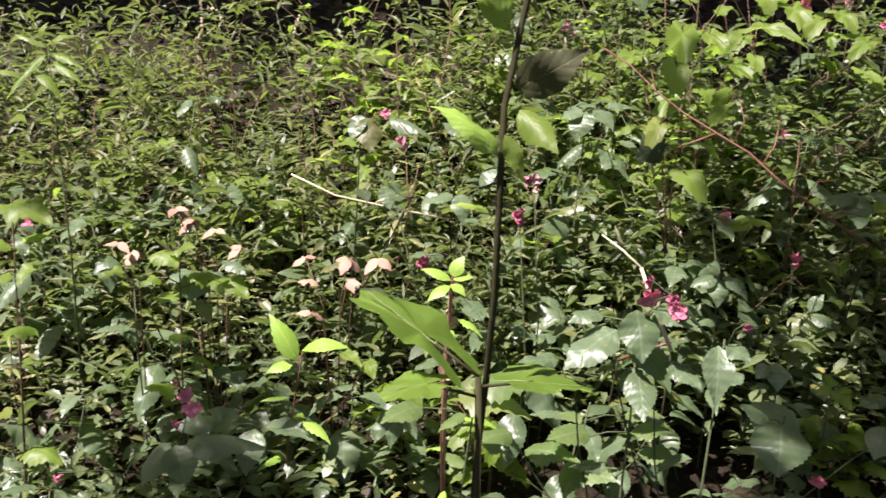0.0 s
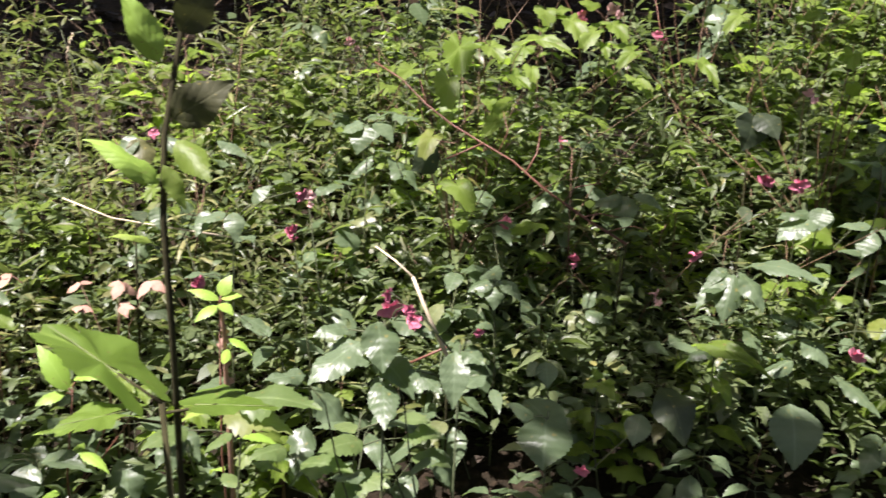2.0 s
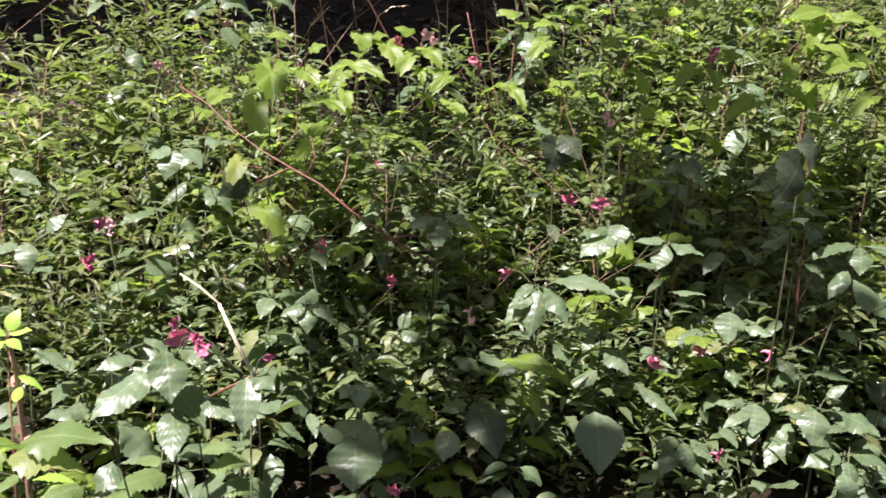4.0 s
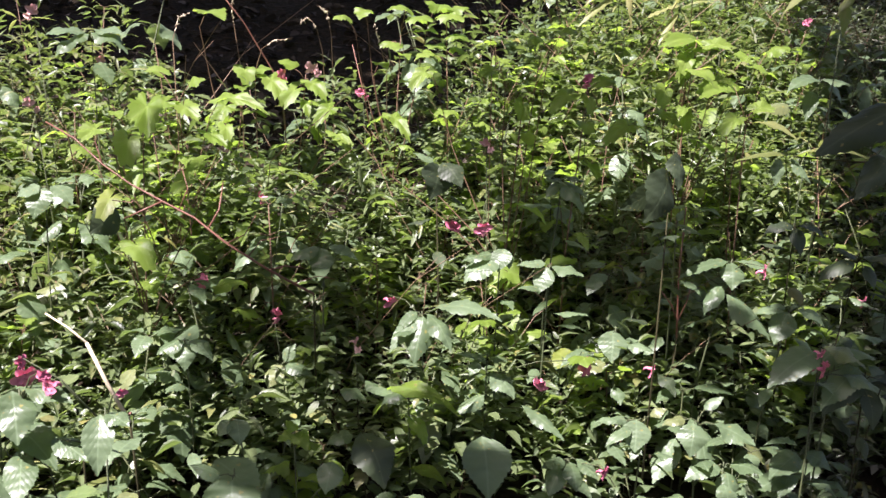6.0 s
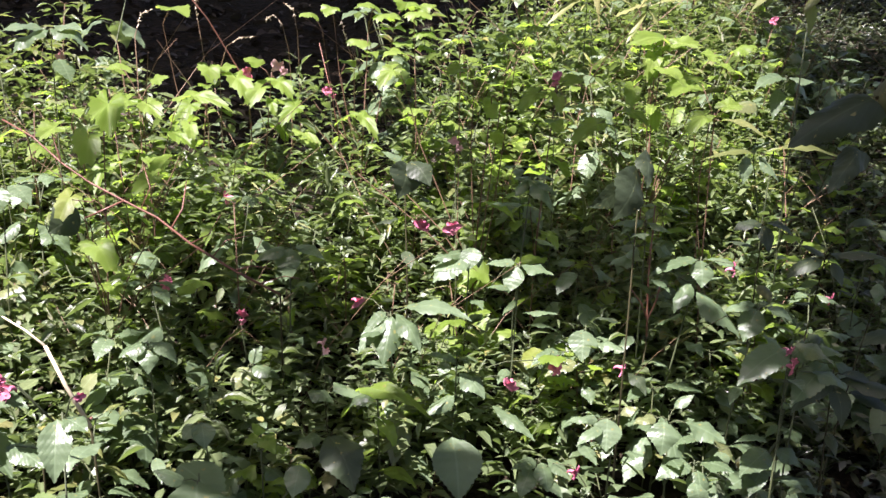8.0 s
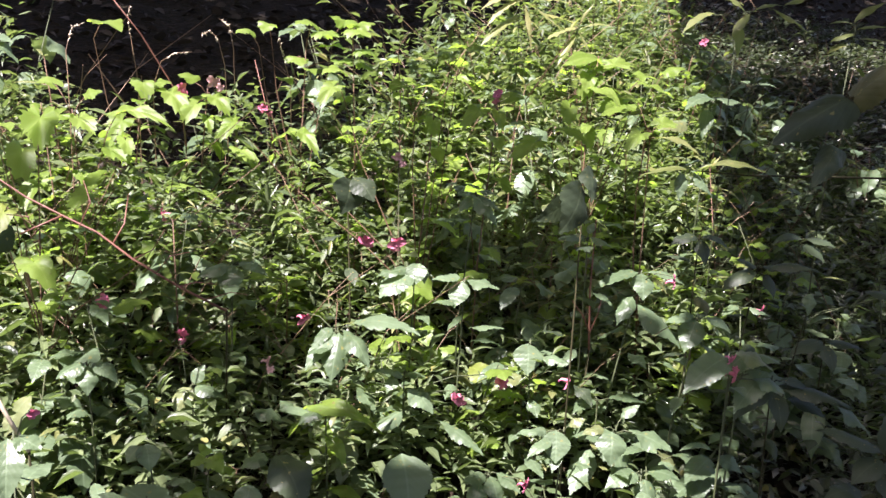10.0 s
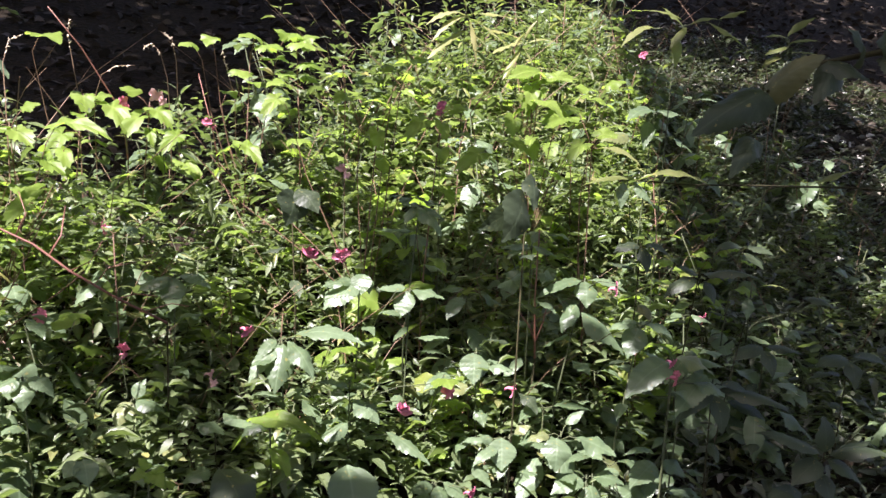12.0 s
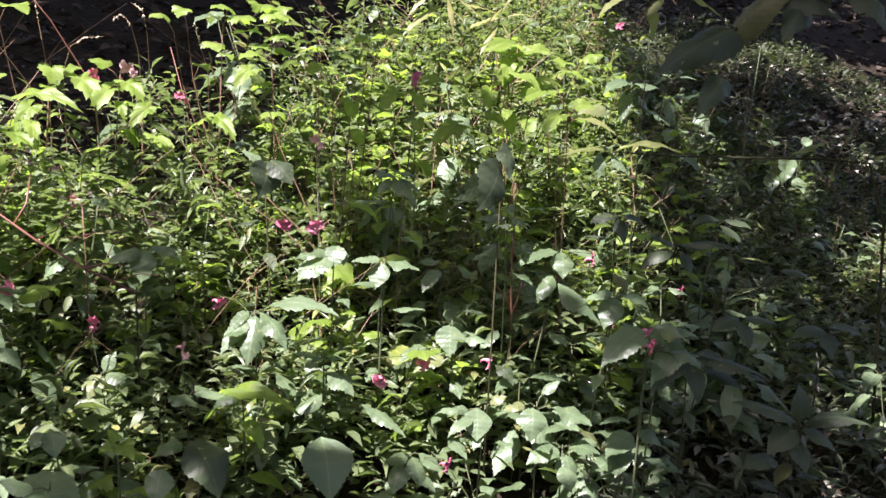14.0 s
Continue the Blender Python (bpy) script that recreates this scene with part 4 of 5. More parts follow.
grow("vine", (1.588, 1.742, 1.557), [("O", (1.582, 1.729, 1.536), (1.562, 1.677, 1.484), 0.87), ("O", (1.605, 1.742, 1.564), (1.663, 1.733, 1.585), 1.12), ("O", (1.550, 1.744, 1.543), (1.478, 1.709, 1.503), 0.78), ("H", (1.600, 1.702, 1.503), (1.620, 1.643, 1.485), 1.01)])
grow("vine", (1.925, 1.552, 1.494), [("N", (1.936, 1.542, 1.474), (2.002, 1.453, 1.415), 1.38), ("O", (1.912, 1.557, 1.494), (1.840, 1.526, 1.456), 0.76), ("O", (1.940, 1.550, 1.508), (1.998, 1.539, 1.522), 1.08), ("O", (1.916, 1.591, 1.561), (1.886, 1.623, 1.602), 1.12)])
grow("balsam", (0.924, 1.802, 1.187), [("W", (0.922, 1.796, 1.174), (0.900, 1.766, 1.114), 1.34), ("B", (0.936, 1.795, 1.180), (0.988, 1.739, 1.154), 1.21), ("B", (0.910, 1.801, 1.177), (0.841, 1.795, 1.150), 1.33)])
grow("balsam", (0.580, 1.618, 1.040), [("B", (0.574, 1.615, 1.036), (0.522, 1.608, 1.013), 1.52), ("B", (0.591, 1.619, 1.033), (0.629, 1.573, 1.000), 1.33), ("W", (0.581, 1.615, 1.029), (0.574, 1.585, 0.979), 1.27)])
grow("balsam", (0.801, 1.688, 0.944), [("B", (0.806, 1.682, 0.939), (0.852, 1.634, 0.919), 1.42), ("W", (0.793, 1.682, 0.936), (0.757, 1.663, 0.892), 1.35), ("B", (0.801, 1.688, 0.944), (0.828, 1.689, 0.981), 1.58)])
grow("balsam", (1.407, 1.573, 1.152), [("B", (1.412, 1.568, 1.146), (1.459, 1.505, 1.132), 1.22), ("W", (1.400, 1.574, 1.142), (1.369, 1.556, 1.085), 1.33), ("B", (1.396, 1.579, 1.152), (1.329, 1.592, 1.148), 1.26)])
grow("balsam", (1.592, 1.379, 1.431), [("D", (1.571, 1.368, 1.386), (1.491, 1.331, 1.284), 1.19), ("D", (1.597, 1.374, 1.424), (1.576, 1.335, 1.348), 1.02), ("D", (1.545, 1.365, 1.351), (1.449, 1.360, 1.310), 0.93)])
grow("balsam", (1.863, 1.281, 1.082), [("W", (1.858, 1.283, 1.069), (1.812, 1.268, 1.003), 1.16), ("B", (1.873, 1.272, 1.076), (1.904, 1.220, 1.050), 1.56), ("B", (1.853, 1.289, 1.082), (1.780, 1.303, 1.066), 1.13)])
grow("balsam", (1.851, 1.124, 1.038), [("W", (1.836, 1.117, 1.032), (1.780, 1.117, 0.986), 1.21), ("B", (1.861, 1.116, 1.032), (1.895, 1.066, 1.021), 1.48)])
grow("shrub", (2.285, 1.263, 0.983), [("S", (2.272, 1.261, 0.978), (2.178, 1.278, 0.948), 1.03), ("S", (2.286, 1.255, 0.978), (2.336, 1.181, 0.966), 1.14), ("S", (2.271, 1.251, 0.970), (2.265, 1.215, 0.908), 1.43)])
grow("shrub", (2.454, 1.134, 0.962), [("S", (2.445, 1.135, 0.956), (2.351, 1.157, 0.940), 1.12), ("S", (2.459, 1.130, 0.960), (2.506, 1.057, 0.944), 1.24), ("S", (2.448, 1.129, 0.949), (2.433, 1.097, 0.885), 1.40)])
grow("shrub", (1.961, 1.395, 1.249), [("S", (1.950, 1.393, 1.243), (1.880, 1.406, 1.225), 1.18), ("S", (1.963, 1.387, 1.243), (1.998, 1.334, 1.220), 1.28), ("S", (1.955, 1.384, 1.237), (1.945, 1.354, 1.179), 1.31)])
grow("vine", (-0.505, 1.550, 1.089), [("H", (-0.546, 1.550, 1.071), (-0.499, 1.517, 1.036), 1.00), ("H", (-0.555, 1.550, 1.018), (-0.581, 1.524, 0.991), 0.90), ("W", (-0.419, 1.550, 1.056), (-0.365, 1.516, 1.028), 0.80), ("H", (-0.432, 1.550, 1.015), (-0.358, 1.505, 0.981), 0.80), ("H", (-0.512, 1.550, 1.072), (-0.465, 1.526, 1.097), 0.90), ("H", (-0.621, 1.550, 1.028), (-0.660, 1.519, 1.014), 0.90)])
grow("vine", (-0.780, 1.450, 1.195), [("H", (-0.787, 1.450, 1.182), (-0.680, 1.392, 1.149), 0.80), ("H", (-0.800, 1.450, 1.108), (-0.836, 1.410, 1.075), 0.80), ("H", (-0.751, 1.450, 1.066), (-0.770, 1.414, 1.021), 0.80)])
grow("nettle", (0.283, 1.270, 0.909), [("T", (0.343, 1.270, 0.886), (0.403, 1.229, 0.914), 0.90), ("T", (0.358, 1.270, 0.856), (0.428, 1.223, 0.884), 1.00), ("T", (0.283, 1.270, 0.852), (0.204, 1.219, 0.861), 1.00), ("T", (0.178, 1.270, 0.813), (0.266, 1.214, 0.828), 1.00), ("T", (0.242, 1.270, 0.778), (0.329, 1.214, 0.797), 1.00), ("T", (0.150, 1.270, 0.844), (0.090, 1.228, 0.848), 1.00), ("T", (0.374, 1.270, 0.816), (0.439, 1.225, 0.815), 1.00)])
grow("nettle", (0.088, 1.200, 0.981), [("T", (0.078, 1.200, 0.969), (0.216, 1.107, 1.007), 0.75), ("T", (0.059, 1.200, 0.947), (0.171, 1.122, 0.945), 0.85), ("T", (-0.005, 1.200, 0.924), (-0.067, 1.144, 0.916), 1.00)])
grow("pale", (2.178, 2.550, 1.911), [("L", (2.178, 2.550, 1.907), (1.987, 2.505, 1.855), 0.90), ("L", (2.190, 2.550, 1.902), (2.009, 2.501, 1.799), 0.80), ("L", (2.202, 2.550, 1.913), (2.366, 2.500, 1.902), 0.90), ("L", (2.207, 2.550, 1.897), (2.343, 2.495, 1.790), 0.80), ("L", (2.198, 2.550, 1.893), (2.199, 2.500, 1.733), 0.80), ("L", (2.182, 2.550, 1.921), (2.105, 2.519, 1.998), 0.90), ("L", (2.216, 2.550, 1.864), (2.392, 2.496, 1.833), 0.80), ("L", (2.180, 2.550, 1.852), (1.984, 2.495, 1.731), 0.80), ("L", (2.205, 2.550, 1.844), (2.288, 2.501, 1.717), 0.80)])
grow("pale", (2.358, 2.450, 1.819), [("L", (2.358, 2.450, 1.815), (2.183, 2.410, 1.758), 0.90), ("L", (2.371, 2.450, 1.810), (2.485, 2.416, 1.825), 0.90), ("L", (2.364, 2.450, 1.799), (2.402, 2.416, 1.701), 0.80), ("L", (2.354, 2.450, 1.789), (2.248, 2.410, 1.674), 0.80), ("L", (2.370, 2.450, 1.830), (2.409, 2.423, 1.900), 0.90)])
grow("vine", (2.064, 1.950, 1.693), [("O", (2.065, 1.950, 1.685), (1.960, 1.924, 1.695), 1.00), ("O", (2.087, 1.950, 1.669), (2.170, 1.919, 1.680), 0.90), ("O", (2.067, 1.950, 1.643), (1.995, 1.921, 1.575), 0.90), ("H", (2.177, 1.950, 1.639), (2.264, 1.918, 1.625), 0.80), ("H", (2.248, 1.950, 1.607), (2.335, 1.914, 1.558), 0.80), ("O", (2.205, 1.950, 1.563), (2.069, 1.918, 1.536), 0.80), ("H", (2.314, 1.950, 1.653), (2.383, 1.924, 1.673), 0.80)])
grow("balsam", (2.335, 1.750, 1.586), [("B", (2.325, 1.750, 1.577), (2.196, 1.719, 1.543), 1.00), ("B", (2.348, 1.750, 1.578), (2.425, 1.721, 1.563), 1.00), ("B", (2.316, 1.750, 1.544), (2.268, 1.718, 1.463), 1.00), ("B", (2.228, 1.750, 1.510), (2.104, 1.720, 1.486), 1.00), ("B", (2.390, 1.750, 1.503), (2.467, 1.716, 1.454), 1.00)])

# ---- stalks and the nearest plants ----


def stalk_thing(name, lines, material, label, category, group="", foot=None):
    """A bare stalk that starts in the ground under its lowest point: lines of (points, thick, thin)."""
    root = new(name)
    low = Vector(min((p for pts, a, b in lines for p in pts), key=lambda p: p[2]))
    fx, fy = foot or (low.x, low.y + 0.02)
    foot = Vector((fx, fy, ground_z(fx, fy)))
    root.location = foot
    bm = bmesh.new()
    for pts, thick, thin in lines:
        tube(bm, [Vector(p) - foot for p in pts], thick, thin, 7)
    OPEN_STALKS.extend(p for p in lines[0][0])
    mesh_object("stalk", bm, material, root)
    bm = bmesh.new()
    thick = min(0.0024, lines[0][1] * 0.7)
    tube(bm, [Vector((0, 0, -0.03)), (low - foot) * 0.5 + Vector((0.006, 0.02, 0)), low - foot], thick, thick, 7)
    # the stalk's foot takes a dark colour in place of shade from the growth
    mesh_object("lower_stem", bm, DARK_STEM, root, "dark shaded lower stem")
    return tagged(root, label, category, group)


stalk_thing("straw_stalk", [([(0.458, 1.452, 0.935), (0.421, 1.458, 1.017), (0.391, 1.471, 1.093)], 0.0042, 0.0032), ([(0.391, 1.471, 1.093), (0.36, 1.50, 1.117), (0.323, 1.53, 1.139)], 0.0024, 0.0016)], STRAW, "pale dead straw stalk bent over the weeds", "stalk", foot=(0.47, 1.56))
stalk_thing("straw_stalk", [([(0.025, 1.75, 1.104), (-0.113, 1.752, 1.128), (-0.223, 1.75, 1.15), (-0.319, 1.755, 1.193)], 0.0022, 0.0018)], STRAW, "pale dead straw stalk lying across the weeds", "stalk", foot=(0.04, 1.92))
stalk_thing("red_stalk", [([(0.831, 1.523, 1.137), (0.745, 1.548, 1.188), (0.665, 1.571, 1.244), (0.607, 1.606, 1.294), (0.550, 1.636, 1.325), (0.491, 1.679, 1.358), (0.442, 1.718, 1.395), (0.393, 1.771, 1.443), (0.339, 1.822, 1.475)], 0.0027, 0.0016), ([(0.665, 1.571, 1.244), (0.70, 1.56, 1.262), (0.725, 1.565, 1.30)], 0.0014, 0.0008), ([(0.705, 1.56, 1.216), (0.735, 1.575, 1.245), (0.79, 1.58, 1.252)], 0.0014, 0.0008), ([(0.58, 1.62, 1.31), (0.60, 1.63, 1.35), (0.592, 1.65, 1.39)], 0.0014, 0.0008), ([(0.52, 1.66, 1.342), (0.49, 1.64, 1.325), (0.455, 1.645, 1.33)], 0.0014, 0.0008), ([(0.79, 1.535, 1.16), (0.84, 1.52, 1.175), (0.875, 1.525, 1.165)], 0.0013, 0.0008),
                          ([(0.550, 1.636, 1.325), (0.475, 1.638, 1.293)], 0.0025, 0.0016), ([(0.632, 1.591, 1.272), (0.658, 1.610, 1.308), (0.672, 1.638, 1.362)], 0.0022, 0.0012),
                          ([(0.442, 1.718, 1.395), (0.429, 1.757, 1.450)], 0.002, 0.0012), ([(0.745, 1.548, 1.188), (0.781, 1.556, 1.193), (0.823, 1.559, 1.184)], 0.002, 0.001)], RED_STEM, "long arching red plant stalk with side shoots", "stalk", foot=(0.90, 1.80))
stalk_thing("red_stalk", [([(0.372, 1.52, 0.885), (0.42, 1.50, 0.915), (0.462, 1.475, 0.945)], 0.0030, 0.0026)], RED_STEM, "short red stalk leaning among balsam leaves", "stalk", foot=(0.36, 1.62))
stalk_thing("red_stalk", [([(0.962, 2.382, 1.411), (0.969, 2.46, 1.538), (0.923, 2.447, 1.611), (0.865, 2.463, 1.714), (0.781, 2.455, 1.819)], 0.0028, 0.0016)], RED_STEM, "tall arching red stalk above the weeds", "stalk")
stalk_thing("red_stalk", [([(1.25, 2.45, 1.35), (1.23, 2.47, 1.50), (1.20, 2.5, 1.66)], 0.0022, 0.0012)], RED_STEM, "upright red stalk at the back of the weeds", "stalk")
stalk_thing("red_stalk", [([(1.724, 1.50, 0.96), (1.722, 1.50, 1.0), (1.718, 1.50, 1.107), (1.725, 1.50, 1.281)], 0.0032, 0.0016), ([(1.723, 1.50, 0.999), (1.70, 1.495, 1.045), (1.658, 1.49, 1.091)], 0.0022, 0.0014), ([(1.722, 1.50, 1.0), (1.742, 1.495, 1.05), (1.75, 1.49, 1.10)], 0.002, 0.0012)], RED_STEM, "forked pinkish stalk standing bare between balsam plants", "stalk")


def seed_stalk(pts):
    """A thin arching grass stalk with small seeds along its end."""
    rng = random.Random(round(pts[0][0] * 1000) + 7000)
    root = new("seed_stalk")
    low = Vector(pts[0])
    foot = Vector((low.x + 0.01, low.y + 0.02, ground_z(low.x + 0.01, low.y + 0.02)))
    root.location = foot
    bm = bmesh.new()
    line = [Vector(p) - foot for p in pts]
    tube(bm, [Vector((0, 0, -0.03)), line[0] * 0.5] + line, 0.0018, 0.0007, 5)
    mesh_object("stalk", bm, STALK, root)
    bm = bmesh.new()
    for k in range(18):
        t = rng.uniform(0.45, 1.0) * (len(line) - 1)
        i = min(len(line) - 2, int(t))
        p = line[i].lerp(line[i + 1], t - i)
        q = p + Vector((rng.uniform(-0.006, 0.006), rng.uniform(-0.006, 0.006), rng.uniform(-0.01, 0.006)))
        tube(bm, [p, (p + q) / 2, q], 0.0016, 0.0006, 4)
    mesh_object("seed_head", bm, STRAW, root)
    tagged(root, "thin arching grass stalk with a sparse seed head", "grass stalk", "seed stalks")


seed_stalk([(1.088, 2.408, 1.540), (1.071, 2.365, 1.637), (1.046, 2.339, 1.707), (1.026, 2.342, 1.729), (1.004, 2.352, 1.717)])
seed_stalk([(0.885, 2.424, 1.571), (0.900, 2.386, 1.642), (0.935, 2.375, 1.666), (0.981, 2.361, 1.670)])
seed_stalk([(1.133, 2.482, 1.555), (1.104, 2.390, 1.686), (1.087, 2.371, 1.748), (1.060, 2.379, 1.766)])
seed_stalk([(1.284, 2.419, 1.591), (1.228, 2.326, 1.671), (1.204, 2.288, 1.717)])
seed_stalk([(0.650, 2.300, 1.585), (0.651, 2.329, 1.659), (0.670, 2.346, 1.718), (0.698, 2.354, 1.731)])
seed_stalk([(0.852, 2.461, 1.586), (0.840, 2.465, 1.682), (0.832, 2.470, 1.745), (0.835, 2.461, 1.791)])
seed_stalk([(1.445, 2.006, 1.580), (1.460, 2.052, 1.685), (1.482, 2.057, 1.731), (1.529, 2.051, 1.747)])
seed_stalk([(-0.521, 2.075, 1.384), (-0.530, 2.089, 1.476), (-0.556, 2.102, 1.521), (-0.582, 2.104, 1.527)])
seed_stalk([(-0.610, 2.070, 1.397), (-0.595, 2.093, 1.488), (-0.601, 2.113, 1.552)])
seed_stalk([(-0.358, 2.058, 1.387), (-0.370, 2.077, 1.465), (-0.357, 2.093, 1.517)])


def withered_shoot():
    """The pinkish stalk below the fresh shoot, with shrivelled remains of leaves."""
    root = new("withered_stalk")
    rng = random.Random(9)
    pts = [Vector((0.029, 1.50, 0.80)), Vector((0.030, 1.48, 0.90)), Vector((0.035, 1.44, 1.0)), Vector((0.037, 1.38, 1.075))]
    foot = Vector((0.03, 1.5, ground_z(0.03, 1.5)))
    root.location = foot
    bm = bmesh.new()
    tube(bm, [Vector((0, 0, -0.03))] + [p - foot for p in pts], 0.006, 0.004, 7)
    mesh_object("stalk", bm, DRY_LEAF, root)
    for k in range(16):
        p = pts[k % 3].lerp(pts[k % 3 + 1], rng.random()) - foot
        a = rng.uniform(0, 6.28)
        tip = p + Vector((math.cos(a) * 0.016, math.sin(a) * 0.016, rng.uniform(-0.02, 0.008)))
        put_leaf("dry_leaf", DRY_LEAVES[k % 3], root, aim(p, tip, (0, -1, 0.4), 1.6))
    tagged(root, "pinkish withered stalk with shrivelled leaf remains", "stalk")


DRY_LEAVES = leaf_set("dry_leaf", "ovate", 0.5, DRY_LEAF, 4, 8, steps=8, teeth=0.06)
withered_shoot()


def dried_plant(places, seed):
    """A withered plant: pinkish brown drooping leaves on thin stalks."""
    rng = random.Random(seed)
    root = new("withered_plant")
    mid = sum((Vector(p) for p in places), Vector()) / len(places)
    foot = Vector((mid.x, mid.y + 0.04, ground_z(mid.x, mid.y + 0.04)))
    root.location = foot
    bm = bmesh.new()
    for p in places:
        p = Vector(p) - foot
        tube(bm, [Vector((0, 0, -0.03)), Vector((p.x * 0.4, p.y * 0.4, p.z * 0.8)), p], 0.0018, 0.001, 5)
        for k in range(3):
            a = rng.uniform(0, 6.28)
            tip = p + Vector((math.cos(a) * 0.03, math.sin(a) * 0.03, rng.uniform(-0.035, 0.0)))
            put_leaf("dry_leaf", rng.choice(DRY_LEAVES), root, aim(p, tip, (0, -0.5, 1), 1.1))
    mesh_object("stem", bm, VINE_STEM, root)
    tagged(root, "withered plant with pinkish brown dry leaves", "dry plant", "withered plants")


dried_plant([(-0.273, 1.657, 1.034), (-0.173, 1.569, 1.061), (-0.11, 1.541, 1.073), (-0.267, 1.607, 1.001), (-0.169, 1.535, 1.025), (-0.246, 1.557, 0.949)], 1)
dried_plant([(-0.489, 1.489, 1.174), (-0.477, 1.56, 1.135), (-0.45, 1.62, 1.10), (-0.42, 1.70, 1.04)], 2)
dried_plant([(-0.623, 1.543, 1.088), (-0.60, 1.58, 1.06)], 3)


RIB = plain_material("leaf_rib", (0.09, 0.12, 0.03), (0.14, 0.17, 0.05), 0.6, 40)


def midrib(leaf_object, length=0.92, arch=0.1):
    """The raised rib under a large leaf, a sub-part of it."""
    bm = bmesh.new()
    tube(bm, [(0, u * length, arch * 4 * u * (1 - u) - 0.006) for u in (0, 0.25, 0.5, 0.75, 1)], 0.012, 0.004, 5)
    return part("midrib", bm, RIB, leaf_object, "pale raised midrib")


def near_sapling():
    """The slim dark sapling that stands closest to the path, with large thin leaves."""
    root = new("sapling")
    foot = Vector((0.06, 0.78, ground_z(0.06, 0.78)))
    root.location = foot
    bm = bmesh.new()
    pts = [(0.118, 0.673, 1.677), (0.113, 0.660, 1.629), (0.099, 0.643, 1.562), (0.086, 0.625, 1.490), (0.084, 0.605, 1.418), (0.084, 0.612, 1.322), (0.080, 0.635, 1.226), (0.076, 0.655, 1.154)]
    tube(bm, [Vector((0, 0, -0.05)), Vector((0, 0.01, 0.5))] + [Vector(p) - foot for p in reversed(pts)], 0.0036, 0.0026, 8)
    for base, tip, wide, mesh in (((0.080, 0.605, 1.453), (0.023, 0.603, 1.491), 0.75, SUNLIT_LEAVES[0]),
                                  ((0.084, 0.633, 1.555), (0.057, 0.633, 1.616), 0.75, SUNLIT_LEAVES[1]),
                                  ((0.096, 0.618, 1.508), (0.152, 0.598, 1.542), 1.0, UNLIT_LEAVES[0]),
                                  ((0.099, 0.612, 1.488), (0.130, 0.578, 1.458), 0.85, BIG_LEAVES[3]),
                                  ((0.075, 0.592, 1.403), (0.041, 0.578, 1.411), 0.55, SUNLIT_LEAVES[0]),
                                  ((0.103, 0.638, 1.581), (0.136, 0.623, 1.620), 1.0, UNLIT_LEAVES[1]),
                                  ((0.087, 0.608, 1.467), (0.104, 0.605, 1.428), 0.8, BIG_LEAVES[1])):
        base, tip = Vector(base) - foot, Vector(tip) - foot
        put_leaf("leaf", mesh, root, aim(base, tip, (-0.35, -0.4, 0.85) if mesh in SUNLIT_LEAVES else (0.25, -1.0, 0.1), wide))
    mesh_object("stem", bm, DARK_STEM, root)
    tagged(root, "slim dark-stemmed sapling with large thin yellow-green leaves", "sapling")


def near_maple():
    """A low shoot with broad lobed leaves held nearly level."""
    root = new("maple_shoot")
    foot = Vector((0.085, 0.60, ground_z(0.085, 0.60)))
    root.location = foot
    bm = bmesh.new()
    top = Vector((0.072, 0.605, 1.245)) - foot
    tube(bm, [Vector((0, 0, -0.05)), top * 0.5 + Vector((0.008, 0, 0)), top], 0.005, 0.003, 8)
    for k, (tip, size, wide) in enumerate((((-0.06, 0.66, 1.325), 0.12, 0.85), ((0.19, 0.60, 1.24), 0.085, 0.9), ((-0.03, 0.56, 1.245), 0.07, 0.9))):
        tip = Vector(tip) - foot
        way = (tip - top).normalized()
        base = top + way * 0.03
        tube(bm, [top + Vector((0, 0, -0.01 * k)), base + way * 0.02], 0.0018, 0.0013, 4)
        midrib(put_leaf("leaf", NEAR_LOBED[k % 3], root, aim(base, base + way * size, (0.05, 0.08, 1), wide)), 0.85, 0.0)
    mesh_object("stem", bm, DARK_STEM, root)
    tagged(root, "low maple shoot with broad lobed sunlit leaves", "sapling")


